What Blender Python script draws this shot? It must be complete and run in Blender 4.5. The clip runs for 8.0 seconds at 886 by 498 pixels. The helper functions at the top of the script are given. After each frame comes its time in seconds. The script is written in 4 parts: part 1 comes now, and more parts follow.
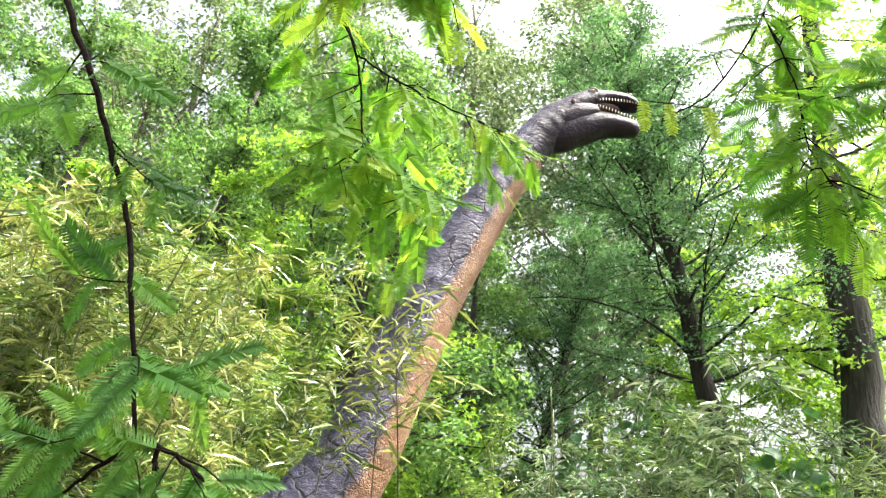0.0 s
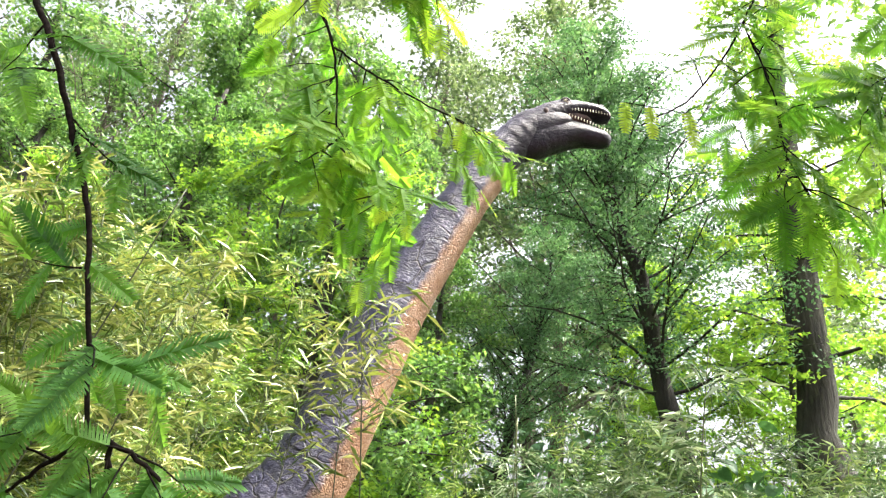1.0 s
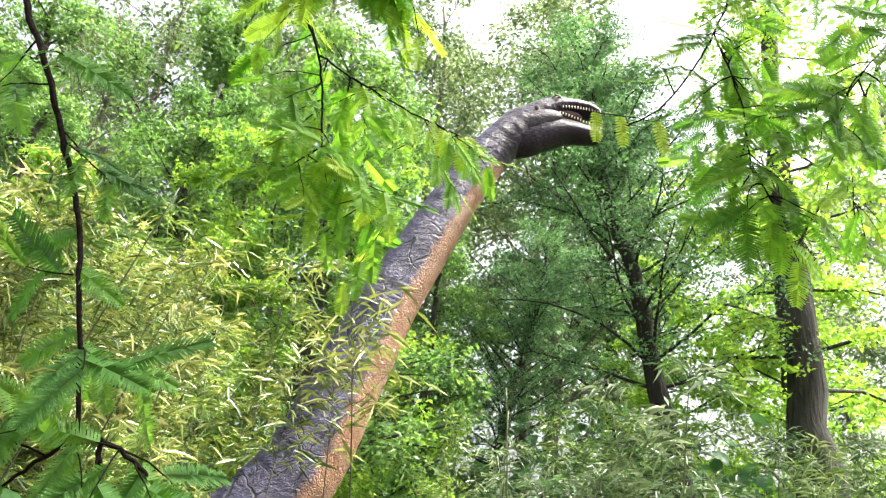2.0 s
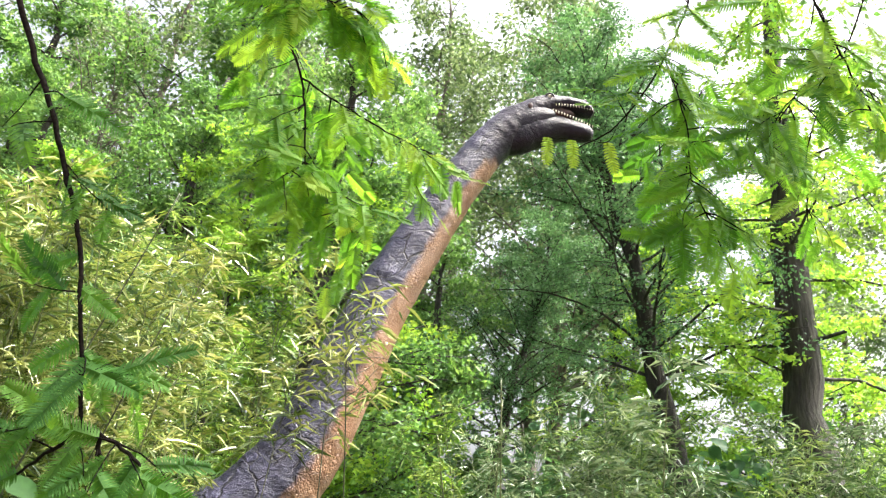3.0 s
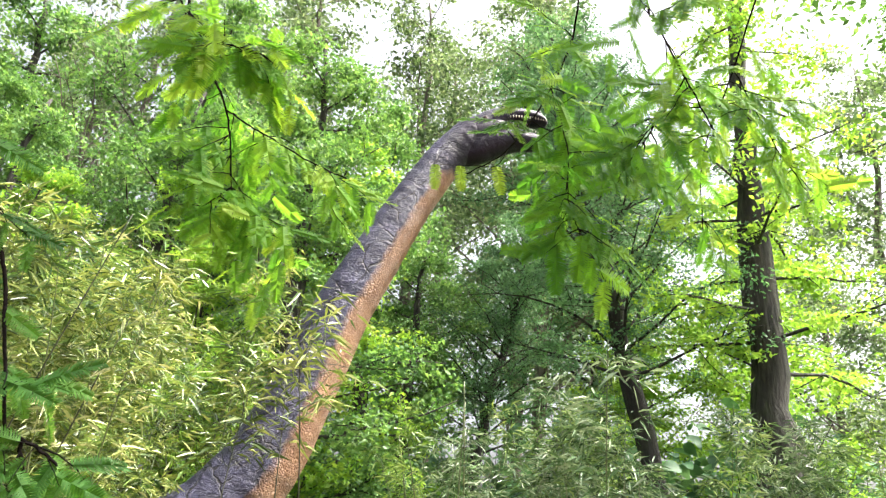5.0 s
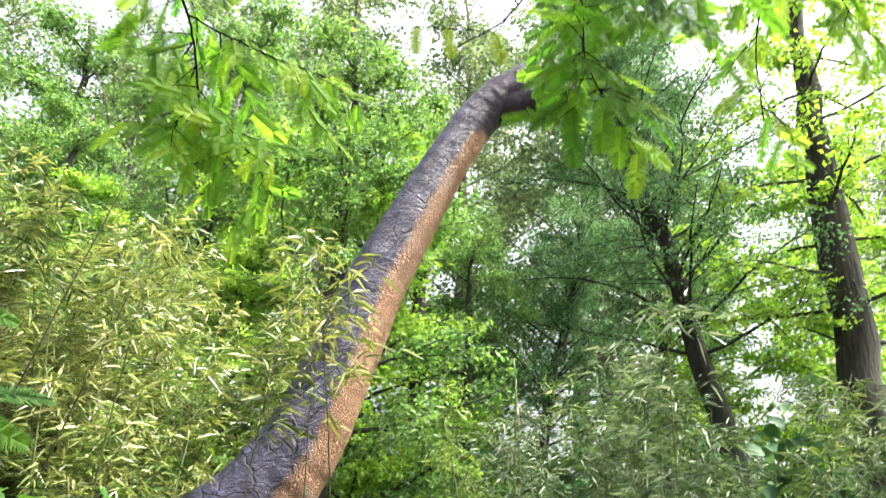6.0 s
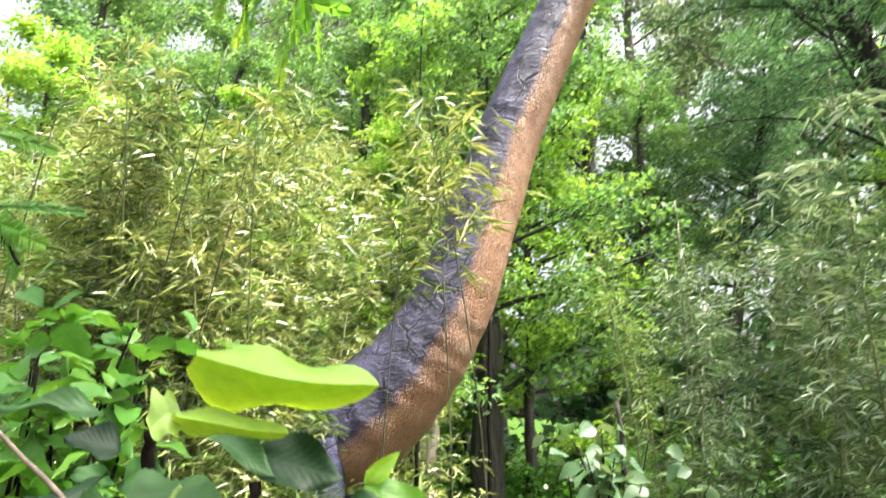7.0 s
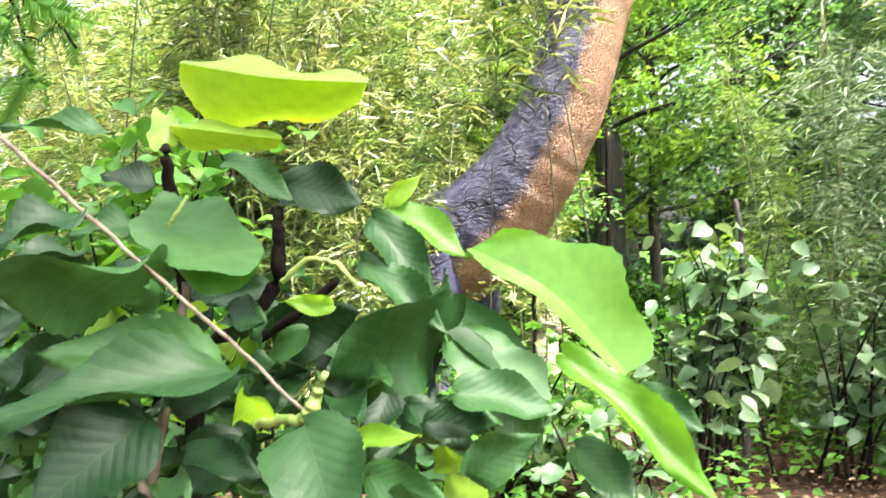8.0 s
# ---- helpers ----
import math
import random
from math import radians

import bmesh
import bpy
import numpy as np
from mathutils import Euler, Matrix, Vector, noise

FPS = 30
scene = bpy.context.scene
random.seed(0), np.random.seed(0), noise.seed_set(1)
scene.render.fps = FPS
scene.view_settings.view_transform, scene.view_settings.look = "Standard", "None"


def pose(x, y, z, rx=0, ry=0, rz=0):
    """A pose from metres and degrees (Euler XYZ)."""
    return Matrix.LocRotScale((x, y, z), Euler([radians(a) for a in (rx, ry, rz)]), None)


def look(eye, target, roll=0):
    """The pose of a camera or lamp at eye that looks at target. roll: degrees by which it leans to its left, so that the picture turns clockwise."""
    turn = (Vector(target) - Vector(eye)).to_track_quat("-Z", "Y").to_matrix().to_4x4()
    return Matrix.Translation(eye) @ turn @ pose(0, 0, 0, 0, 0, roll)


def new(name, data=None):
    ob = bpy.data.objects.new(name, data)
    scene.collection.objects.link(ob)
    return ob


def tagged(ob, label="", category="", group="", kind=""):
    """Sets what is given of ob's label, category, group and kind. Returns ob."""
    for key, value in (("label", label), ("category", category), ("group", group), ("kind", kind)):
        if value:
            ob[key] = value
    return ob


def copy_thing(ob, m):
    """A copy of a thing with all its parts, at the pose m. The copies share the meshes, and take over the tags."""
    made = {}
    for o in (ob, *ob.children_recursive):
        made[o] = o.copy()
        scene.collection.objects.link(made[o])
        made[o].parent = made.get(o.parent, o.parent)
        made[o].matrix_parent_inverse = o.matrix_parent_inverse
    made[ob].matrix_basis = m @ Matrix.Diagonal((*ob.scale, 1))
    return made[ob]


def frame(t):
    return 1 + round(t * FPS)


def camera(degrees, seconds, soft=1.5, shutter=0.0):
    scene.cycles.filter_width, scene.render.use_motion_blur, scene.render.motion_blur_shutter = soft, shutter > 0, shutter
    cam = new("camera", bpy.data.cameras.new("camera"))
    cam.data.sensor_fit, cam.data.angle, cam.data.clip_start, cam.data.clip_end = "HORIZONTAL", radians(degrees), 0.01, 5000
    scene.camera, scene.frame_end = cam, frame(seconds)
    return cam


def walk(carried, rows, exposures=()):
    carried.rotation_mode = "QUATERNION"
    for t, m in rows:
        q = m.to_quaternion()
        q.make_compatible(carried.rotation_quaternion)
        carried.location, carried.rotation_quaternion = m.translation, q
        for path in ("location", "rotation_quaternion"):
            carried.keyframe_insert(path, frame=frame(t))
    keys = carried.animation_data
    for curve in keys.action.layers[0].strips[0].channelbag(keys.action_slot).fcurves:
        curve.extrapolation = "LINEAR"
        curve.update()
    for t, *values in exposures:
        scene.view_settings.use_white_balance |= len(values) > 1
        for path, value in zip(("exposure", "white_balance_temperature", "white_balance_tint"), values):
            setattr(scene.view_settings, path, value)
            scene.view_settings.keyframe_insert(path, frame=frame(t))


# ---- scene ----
cam = camera(66.0, 8.0, soft=1.3, shutter=0.25)
PATH = [
    (0, (0.0178, 0.0041, 1.6215), (0.0087, 1.8434, 2.4070), 5.41),
    (0.5, (-0.0080, 0.0541, 1.6192), (0.0385, 1.8719, 2.4520), 5.58),
    (1, (-0.0011, 0.0560, 1.6146), (0.0863, 1.8800, 2.4302), 5.90),
    (1.5, (0.0248, 0.0177, 1.6179), (0.1199, 1.8483, 2.4177), 5.78),
    (2.8, (0.1100, -0.1661, 1.6149), (0.2065, 1.6712, 2.3990), 5.91),
    (3, (0.1479, -0.2313, 1.6239), (0.2181, 1.6191, 2.3796), 6.02),
    (3.5, (0.2411, -0.3668, 1.6341), (0.2744, 1.4981, 2.3558), 5.80),
    (4, (0.3074, -0.4928, 1.6263), (0.3344, 1.3950, 2.2862), 4.92),
    (4.5, (0.3387, -0.5532, 1.6270), (0.3989, 1.3344, 2.2853), 5.31),
    (4.7, (0.3661, -0.5476, 1.6301), (0.4677, 1.3234, 2.3294), 4.90),
    (5.8, (0.5894, -0.0625, 1.4691), (0.5535, 1.7565, 2.2998), 2.93),
    (6, (0.6240, 0.0187, 1.4650), (0.5389, 1.8587, 2.2444), 2.72),
    (6.2, (0.6601, 0.1258, 1.4301), (0.5451, 1.9862, 2.1553), 1.59),
    (6.5, (0.7508, 0.1947, 1.3889), (0.4863, 2.0587, 2.0637), 0.54),
    (7, (0.9486, 0.3683, 1.2758), (0.3190, 2.2076, 1.7455), 0.44),
    (7.5, (1.0316, 0.4632, 1.1938), (0.2323, 2.2867, 1.3831), 0.04),
    (8, (1.0590, 0.5149, 1.1098), (0.0586, 2.2466, 1.1262), -1.75),
]
walk(cam, [(t, look(eye, target, roll)) for t, eye, target, roll in PATH], [(0, 2.3), (4.5, 2.16), (6.5, 2.3), (7.2, 2.52), (8, 2.82)])

# ---- light ----
world = bpy.data.worlds.new("world")
scene.world = world
world.use_nodes = True
wn = world.node_tree.nodes
sky = wn.new("ShaderNodeTexSky")
sky.sky_type, sky.sun_disc = "NISHITA", False
SUN_UP, SUN_ROUND = radians(61), radians(94)
sky.sun_elevation, sky.sun_rotation = SUN_UP, SUN_ROUND
sky.air_density, sky.dust_density, sky.ozone_density = 0.7, 10.0, 0.2
haze = wn.new("ShaderNodeHueSaturation")
haze.inputs["Saturation"].default_value = 0.45
world.node_tree.links.new(sky.outputs[0], haze.inputs["Color"])
world.node_tree.links.new(haze.outputs[0], wn["Background"].inputs[0])
wn["Background"].inputs[1].default_value = 0.15
sun_data = bpy.data.lights.new("sun", "SUN")
sun_data.energy, sun_data.angle, sun_data.color = 3.0, radians(5), (1.0, 0.95, 0.86)
sun = new("sun", sun_data)
sun_way = Vector((math.sin(SUN_ROUND) * math.cos(SUN_UP), math.cos(SUN_ROUND) * math.cos(SUN_UP), math.sin(SUN_UP)))
sun.matrix_world = look(sun_way * 30, (0, 0, 0))


# ---- materials ----
def nodes_of(name):
    m = bpy.data.materials.new(name)
    m.use_nodes = True
    nt = m.node_tree
    return m, nt, nt.nodes["Principled BSDF"], nt.nodes["Material Output"]


def add(nt, kind, **values):
    n = nt.nodes.new(kind)
    for key, v in values.items():
        n.inputs[key].default_value = v
    return n


def ramp(nt, source, stops):
    r = nt.nodes.new("ShaderNodeValToRGB")
    while len(r.color_ramp.elements) < len(stops):
        r.color_ramp.elements.new(0.5)
    for e, (at, c) in zip(r.color_ramp.elements, stops):
        e.position, e.color = at, (*c, 1)
    nt.links.new(source, r.inputs[0])
    return r.outputs[0]


def mixed(nt, f, a, b, blend="MIX"):
    n = nt.nodes.new("ShaderNodeMix")
    n.data_type, n.blend_type = "RGBA", blend
    for socket, v in ((n.inputs[0], f), (n.inputs[6], a), (n.inputs[7], b)):
        if isinstance(v, (int, float)):
            socket.default_value = v
        elif isinstance(v, tuple):
            socket.default_value = (*v, 1)
        else:
            nt.links.new(v, socket)
    return n.outputs[2]


def math_node(nt, op, a, b=0.0):
    n = nt.nodes.new("ShaderNodeMath")
    n.operation = op
    for socket, v in zip(n.inputs, (a, b)):
        if isinstance(v, (int, float)):
            socket.default_value = v
        else:
            nt.links.new(v, socket)
    return n.outputs[0]


def bumped(nt, bsdf, height, strength, distance):
    b = add(nt, "ShaderNodeBump", Strength=strength, Distance=distance)
    nt.links.new(height, b.inputs["Height"])
    nt.links.new(b.outputs[0], bsdf.inputs["Normal"])


def leaf_material(name, stops, clear, rough=0.5, by_object=False, veins=False, through_tint=(1.28, 1.2, 0.68), gloss=0.5):
    """A leaf that lets light through: colour varies from leaf to leaf and over patches."""
    m, nt, bsdf, out = nodes_of(name)
    geo = nt.nodes.new("ShaderNodeObjectInfo" if by_object else "ShaderNodeNewGeometry")
    each = geo.outputs["Random"] if by_object else geo.outputs["Random Per Island"]
    pos = nt.nodes.new("ShaderNodeNewGeometry").outputs["Position"]
    patch = add(nt, "ShaderNodeTexNoise", Scale=1.1, Detail=2.0)
    nt.links.new(pos, patch.inputs["Vector"])
    v = math_node(nt, "ADD", math_node(nt, "MULTIPLY", each, 0.62), math_node(nt, "MULTIPLY", math_node(nt, "SUBTRACT", patch.outputs["Fac"], 0.3), 0.95))
    col = ramp(nt, v, stops)
    fine = add(nt, "ShaderNodeTexNoise", Scale=60.0, Detail=3.0)
    nt.links.new(pos, fine.inputs["Vector"])
    dull = mixed(nt, 1.0, col, ramp(nt, fine.outputs["Fac"], [(0.3, (0.78, 0.8, 0.75)), (0.7, (1, 1, 1))]), "MULTIPLY")
    nt.links.new(dull, bsdf.inputs["Base Color"])
    bsdf.inputs["Roughness"].default_value = rough
    bsdf.inputs["Specular IOR Level"].default_value = gloss
    if veins:
        co = nt.nodes.new("ShaderNodeTexCoord").outputs["Object"]
        xyz = nt.nodes.new("ShaderNodeSeparateXYZ")
        nt.links.new(co, xyz.inputs[0])
        off = math_node(nt, "ABSOLUTE", xyz.outputs["Y"])
        slant = math_node(nt, "FRACT", math_node(nt, "MULTIPLY", math_node(nt, "SUBTRACT", xyz.outputs["X"], math_node(nt, "MULTIPLY", off, 0.75)), 9.0))
        near = math_node(nt, "MINIMUM", math_node(nt, "MULTIPLY", math_node(nt, "ABSOLUTE", math_node(nt, "SUBTRACT", slant, 0.5)), 0.16), off)
        rib = ramp(nt, near, [(0.0, (1, 1, 1)), (0.012, (0, 0, 0))])
        dull = mixed(nt, math_node(nt, "MULTIPLY", rib, 0.07), dull, (0.22, 0.36, 0.12))
        nt.links.new(dull, bsdf.inputs["Base Color"])
        bumped(nt, bsdf, math_node(nt, "ADD", math_node(nt, "MULTIPLY", near, 6.0), math_node(nt, "MULTIPLY", fine.outputs["Fac"], 0.9)), 0.22, 0.003)
    tr = nt.nodes.new("ShaderNodeBsdfTranslucent")
    nt.links.new(mixed(nt, 1.0, dull, through_tint, "MULTIPLY"), tr.inputs["Color"])
    mix = nt.nodes.new("ShaderNodeMixShader")
    mix.inputs[0].default_value = clear
    nt.links.new(bsdf.outputs[0], mix.inputs[1])
    nt.links.new(tr.outputs[0], mix.inputs[2])
    nt.links.new(mix.outputs[0], out.inputs["Surface"])
    return m


def bark_material(name, dark, pale, scale=9.0):
    m, nt, bsdf, out = nodes_of(name)
    co = nt.nodes.new("ShaderNodeTexCoord").outputs["Object"]
    mp = add(nt, "ShaderNodeMapping", Scale=(1, 1, 0.16))
    nt.links.new(co, mp.inputs["Vector"])
    n = add(nt, "ShaderNodeTexNoise", Scale=scale, Detail=6.0, Roughness=0.65)
    nt.links.new(mp.outputs[0], n.inputs["Vector"])
    moss = add(nt, "ShaderNodeTexNoise", Scale=1.7, Detail=3.0)
    nt.links.new(co, moss.inputs["Vector"])
    base = ramp(nt, n.outputs["Fac"], [(0.35, dark), (0.65, pale)])
    green = ramp(nt, moss.outputs["Fac"], [(0.55, (0, 0, 0)), (0.75, (0.5, 0.5, 0.5))])
    nt.links.new(mixed(nt, green, base, (0.05, 0.06, 0.025)), bsdf.inputs["Base Color"])
    bsdf.inputs["Roughness"].default_value = 0.9
    bumped(nt, bsdf, n.outputs["Fac"], 1.0, 0.06)
    return m


def plain_material(name, a, b, scale, rough=0.7, bump=0.2, depth=0.01):
    m, nt, bsdf, out = nodes_of(name)
    co = nt.nodes.new("ShaderNodeTexCoord").outputs["Object"]
    n = add(nt, "ShaderNodeTexNoise", Scale=scale, Detail=5.0)
    nt.links.new(co, n.inputs["Vector"])
    nt.links.new(ramp(nt, n.outputs["Fac"], [(0.35, a), (0.65, b)]), bsdf.inputs["Base Color"])
    bsdf.inputs["Roughness"].default_value = rough
    bsdf.inputs["Specular IOR Level"].default_value = 0.05 if rough > 0.9 else 0.5
    bumped(nt, bsdf, n.outputs["Fac"], bump, depth)
    return m


def skin_material():
    """Painted rubber skin: violet grey back, tan orange throat, creased plates above and fine pebbling below."""
    m, nt, bsdf, out = nodes_of("dinosaur_skin")
    co = nt.nodes.new("ShaderNodeTexCoord").outputs["Object"]
    warp = add(nt, "ShaderNodeTexNoise", Scale=5.0, Detail=3.0)
    nt.links.new(co, warp.inputs["Vector"])
    bent = mixed(nt, 0.14, co, warp.outputs["Color"], "ADD")
    belly = nt.nodes.new("ShaderNodeAttribute")
    belly.attribute_name = "belly"
    edge = add(nt, "ShaderNodeTexNoise", Scale=14.0, Detail=4.0)
    nt.links.new(co, edge.inputs["Vector"])
    under = math_node(nt, "ADD", belly.outputs["Fac"], math_node(nt, "MULTIPLY", math_node(nt, "SUBTRACT", edge.outputs["Fac"], 0.5), 0.35))
    tan = ramp(nt, under, [(0.34, (0, 0, 0)), (0.58, (1, 1, 1))])
    blot = add(nt, "ShaderNodeTexNoise", Scale=4.5, Detail=6.0, Roughness=0.6)
    nt.links.new(co, blot.inputs["Vector"])
    violet = ramp(nt, blot.outputs["Fac"], [(0.3, (0.024, 0.024, 0.052)), (0.5, (0.046, 0.045, 0.095)), (0.72, (0.10, 0.098, 0.175))])
    orange = ramp(nt, blot.outputs["Fac"], [(0.3, (0.34, 0.18, 0.10)), (0.55, (0.51, 0.29, 0.165)), (0.75, (0.64, 0.46, 0.32))])
    plates = add(nt, "ShaderNodeTexVoronoi", Scale=5.2)
    plates.feature = "DISTANCE_TO_EDGE"
    nt.links.new(bent, plates.inputs["Vector"])
    gone = add(nt, "ShaderNodeTexNoise", Scale=6.0, Detail=2.0)
    nt.links.new(co, gone.inputs["Vector"])
    faded = ramp(nt, gone.outputs["Fac"], [(0.50, (0, 0, 0)), (0.58, (1, 1, 1))])
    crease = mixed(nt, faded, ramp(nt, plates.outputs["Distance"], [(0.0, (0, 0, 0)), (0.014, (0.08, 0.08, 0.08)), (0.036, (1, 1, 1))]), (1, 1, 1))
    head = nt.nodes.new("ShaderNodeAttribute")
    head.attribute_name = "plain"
    crease = mixed(nt, head.outputs["Fac"], crease, (1, 1, 1))
    pebbles = add(nt, "ShaderNodeTexVoronoi", Scale=56.0)
    pebbles.feature = "DISTANCE_TO_EDGE"
    nt.links.new(bent, pebbles.inputs["Vector"])
    pebble = ramp(nt, pebbles.outputs["Distance"], [(0.0, (0, 0, 0)), (0.22, (1, 1, 1))])
    wrinkle = add(nt, "ShaderNodeTexNoise", Scale=20.0, Detail=7.0, Roughness=0.68)
    along = add(nt, "ShaderNodeMapping", Rotation=(0, radians(-24), 0), Scale=(0.8, 0.8, 2.4))
    nt.links.new(bent, along.inputs["Vector"])
    nt.links.new(along.outputs[0], wrinkle.inputs["Vector"])
    # Wrinkle shading painted into the violet: hollows darkened, ridges brightened like highlights.
    wrinkle_shading = ramp(nt, wrinkle.outputs["Fac"], [(0.34, (0.62, 0.62, 0.64)), (0.5, (0.92, 0.92, 0.92)), (0.62, (1.2, 1.2, 1.22)), (0.74, (1.5, 1.5, 1.5))])
    violet = mixed(nt, 1.0, violet, wrinkle_shading, "MULTIPLY")
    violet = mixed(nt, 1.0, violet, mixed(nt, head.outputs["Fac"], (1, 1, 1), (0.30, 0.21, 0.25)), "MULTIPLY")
    # Shade of creases and pebble gaps multiplied into the colour, instead of deep relief.
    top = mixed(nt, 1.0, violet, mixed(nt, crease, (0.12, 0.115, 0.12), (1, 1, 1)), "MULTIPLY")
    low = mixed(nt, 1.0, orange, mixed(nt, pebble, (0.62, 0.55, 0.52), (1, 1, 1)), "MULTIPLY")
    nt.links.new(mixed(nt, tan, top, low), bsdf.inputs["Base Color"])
    h_top = math_node(nt, "ADD", math_node(nt, "MULTIPLY", crease, 0.5), math_node(nt, "MULTIPLY", wrinkle.outputs["Fac"], 1.6))
    h_low = math_node(nt, "ADD", math_node(nt, "MULTIPLY", pebble, 0.9), math_node(nt, "MULTIPLY", wrinkle.outputs["Fac"], 0.3))
    bumped(nt, bsdf, mixed(nt, math_node(nt, "MULTIPLY", head.outputs["Fac"], 0.72), mixed(nt, tan, h_top, h_low), (0.8, 0.8, 0.8)), 1.0, 0.022)
    bsdf.inputs["Roughness"].default_value = 0.42
    bsdf.inputs["Specular IOR Level"].default_value = 0.3
    return m


GREEN = leaf_material("leaf_green", [(0.1, (0.052, 0.13, 0.042)), (0.5, (0.117, 0.25, 0.078)), (0.9, (0.24, 0.39, 0.135))], 0.5)
LIME = leaf_material("leaf_lime", [(0.1, (0.14, 0.31, 0.04)), (0.5, (0.24, 0.43, 0.065)), (0.9, (0.37, 0.54, 0.10))], 0.55)
DEEP = leaf_material("leaf_deep", [(0.1, (0.048, 0.122, 0.064)), (0.5, (0.10, 0.23, 0.115)), (0.9, (0.185, 0.345, 0.18))], 0.42)
# Bamboo ramps run wide: darkest leaves imitate shaded gaps, palest ones white glints.
STRAW = leaf_material("leaf_bamboo_yellow", [(0.1, (0.03, 0.065, 0.02)), (0.4, (0.15, 0.225, 0.06)), (0.65, (0.36, 0.43, 0.13)), (0.92, (0.63, 0.64, 0.38))], 0.24, 0.26, through_tint=(1.25, 1.12, 0.7), gloss=0.7)
SILVER = leaf_material("leaf_bamboo_green", [(0.1, (0.026, 0.06, 0.026)), (0.5, (0.13, 0.225, 0.095)), (0.9, (0.48, 0.57, 0.40))], 0.28, 0.26, through_tint=(1.2, 1.15, 0.85), gloss=0.7)
FEATHER = leaf_material("leaf_feather", [(0.15, (0.085, 0.25, 0.03)), (0.5, (0.20, 0.44, 0.05)), (0.9, (0.42, 0.62, 0.09))], 0.72, 0.6, by_object=True, through_tint=(1.35, 1.25, 0.65))
# Darker copy of the frond green: the left branch's shade put into its colour.
FEATHER_SHADED = leaf_material("leaf_feather_shaded", [(0.15, (0.035, 0.13, 0.022)), (0.5, (0.085, 0.25, 0.035)), (0.9, (0.19, 0.40, 0.06))], 0.6, 0.6, by_object=True)
# Shrub green kept near black: shade among the leaves is in this colour.
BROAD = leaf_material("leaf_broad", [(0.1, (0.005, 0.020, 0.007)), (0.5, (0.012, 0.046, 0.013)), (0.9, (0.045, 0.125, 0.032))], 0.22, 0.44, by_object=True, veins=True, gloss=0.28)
FAR_GREEN = leaf_material("leaf_far", [(0.1, (0.06, 0.11, 0.05)), (0.5, (0.135, 0.215, 0.10)), (0.9, (0.27, 0.36, 0.20))], 0.45, through_tint=(1.25, 1.15, 0.8))
SAGE = leaf_material("leaf_sage", [(0.1, (0.05, 0.115, 0.05)), (0.5, (0.11, 0.20, 0.095)), (0.9, (0.26, 0.36, 0.21))], 0.3, 0.4)
GRASS = leaf_material("grass", [(0.1, (0.022, 0.065, 0.008)), (0.5, (0.045, 0.11, 0.014)), (0.9, (0.09, 0.165, 0.028))], 0.3, 0.6)
BARK = bark_material("bark_dark", (0.014, 0.0125, 0.0115), (0.060, 0.054, 0.047), 14.0)
BARK_BLACK = bark_material("bark_black", (0.010, 0.009, 0.008), (0.042, 0.036, 0.032), 14.0)
BARK_GREY = bark_material("bark_grey", (0.05, 0.043, 0.035), (0.17, 0.145, 0.12))
BARK_PALE = bark_material("bark_pale", (0.32, 0.26, 0.22), (0.58, 0.49, 0.42))
TWIG = plain_material("twig_dark", (0.006, 0.005, 0.004), (0.018, 0.014, 0.012), 90.0, 0.95)
STICK = plain_material("twig_pale", (0.085, 0.066, 0.048), (0.19, 0.15, 0.11), 60.0)
CULM = plain_material("bamboo_culm", (0.06, 0.085, 0.03), (0.15, 0.17, 0.065), 12.0, 0.45)
DARK_CULM = plain_material("bamboo_culm_dark", (0.02, 0.026, 0.012), (0.06, 0.066, 0.03), 14.0, 0.5)
STALK = plain_material("green_stalk", (0.16, 0.26, 0.05), (0.30, 0.40, 0.10), 40.0, 0.5)
SOIL = plain_material("mulch", (0.022, 0.015, 0.011), (0.10, 0.06, 0.04), 26.0, 0.95, 1.0, 0.04)
TURF = plain_material("turf", (0.022, 0.055, 0.008), (0.05, 0.095, 0.014), 9.0, 0.95, 0.8, 0.03)
SKIN = skin_material()
MOUTH = plain_material("mouth_dark", (0.02, 0.008, 0.008), (0.05, 0.018, 0.016), 20.0)
TOOTH = plain_material("tooth", (0.55, 0.50, 0.40), (0.75, 0.70, 0.60), 50.0, 0.4)
EYE = plain_material("eye", (0.35, 0.30, 0.22), (0.55, 0.50, 0.42), 30.0, 0.15)
PUPIL = plain_material("pupil", (0.008, 0.008, 0.008), (0.015, 0.015, 0.015), 30.0, 0.1)


# ---- mesh helpers ----
rng = np.random.default_rng(7)


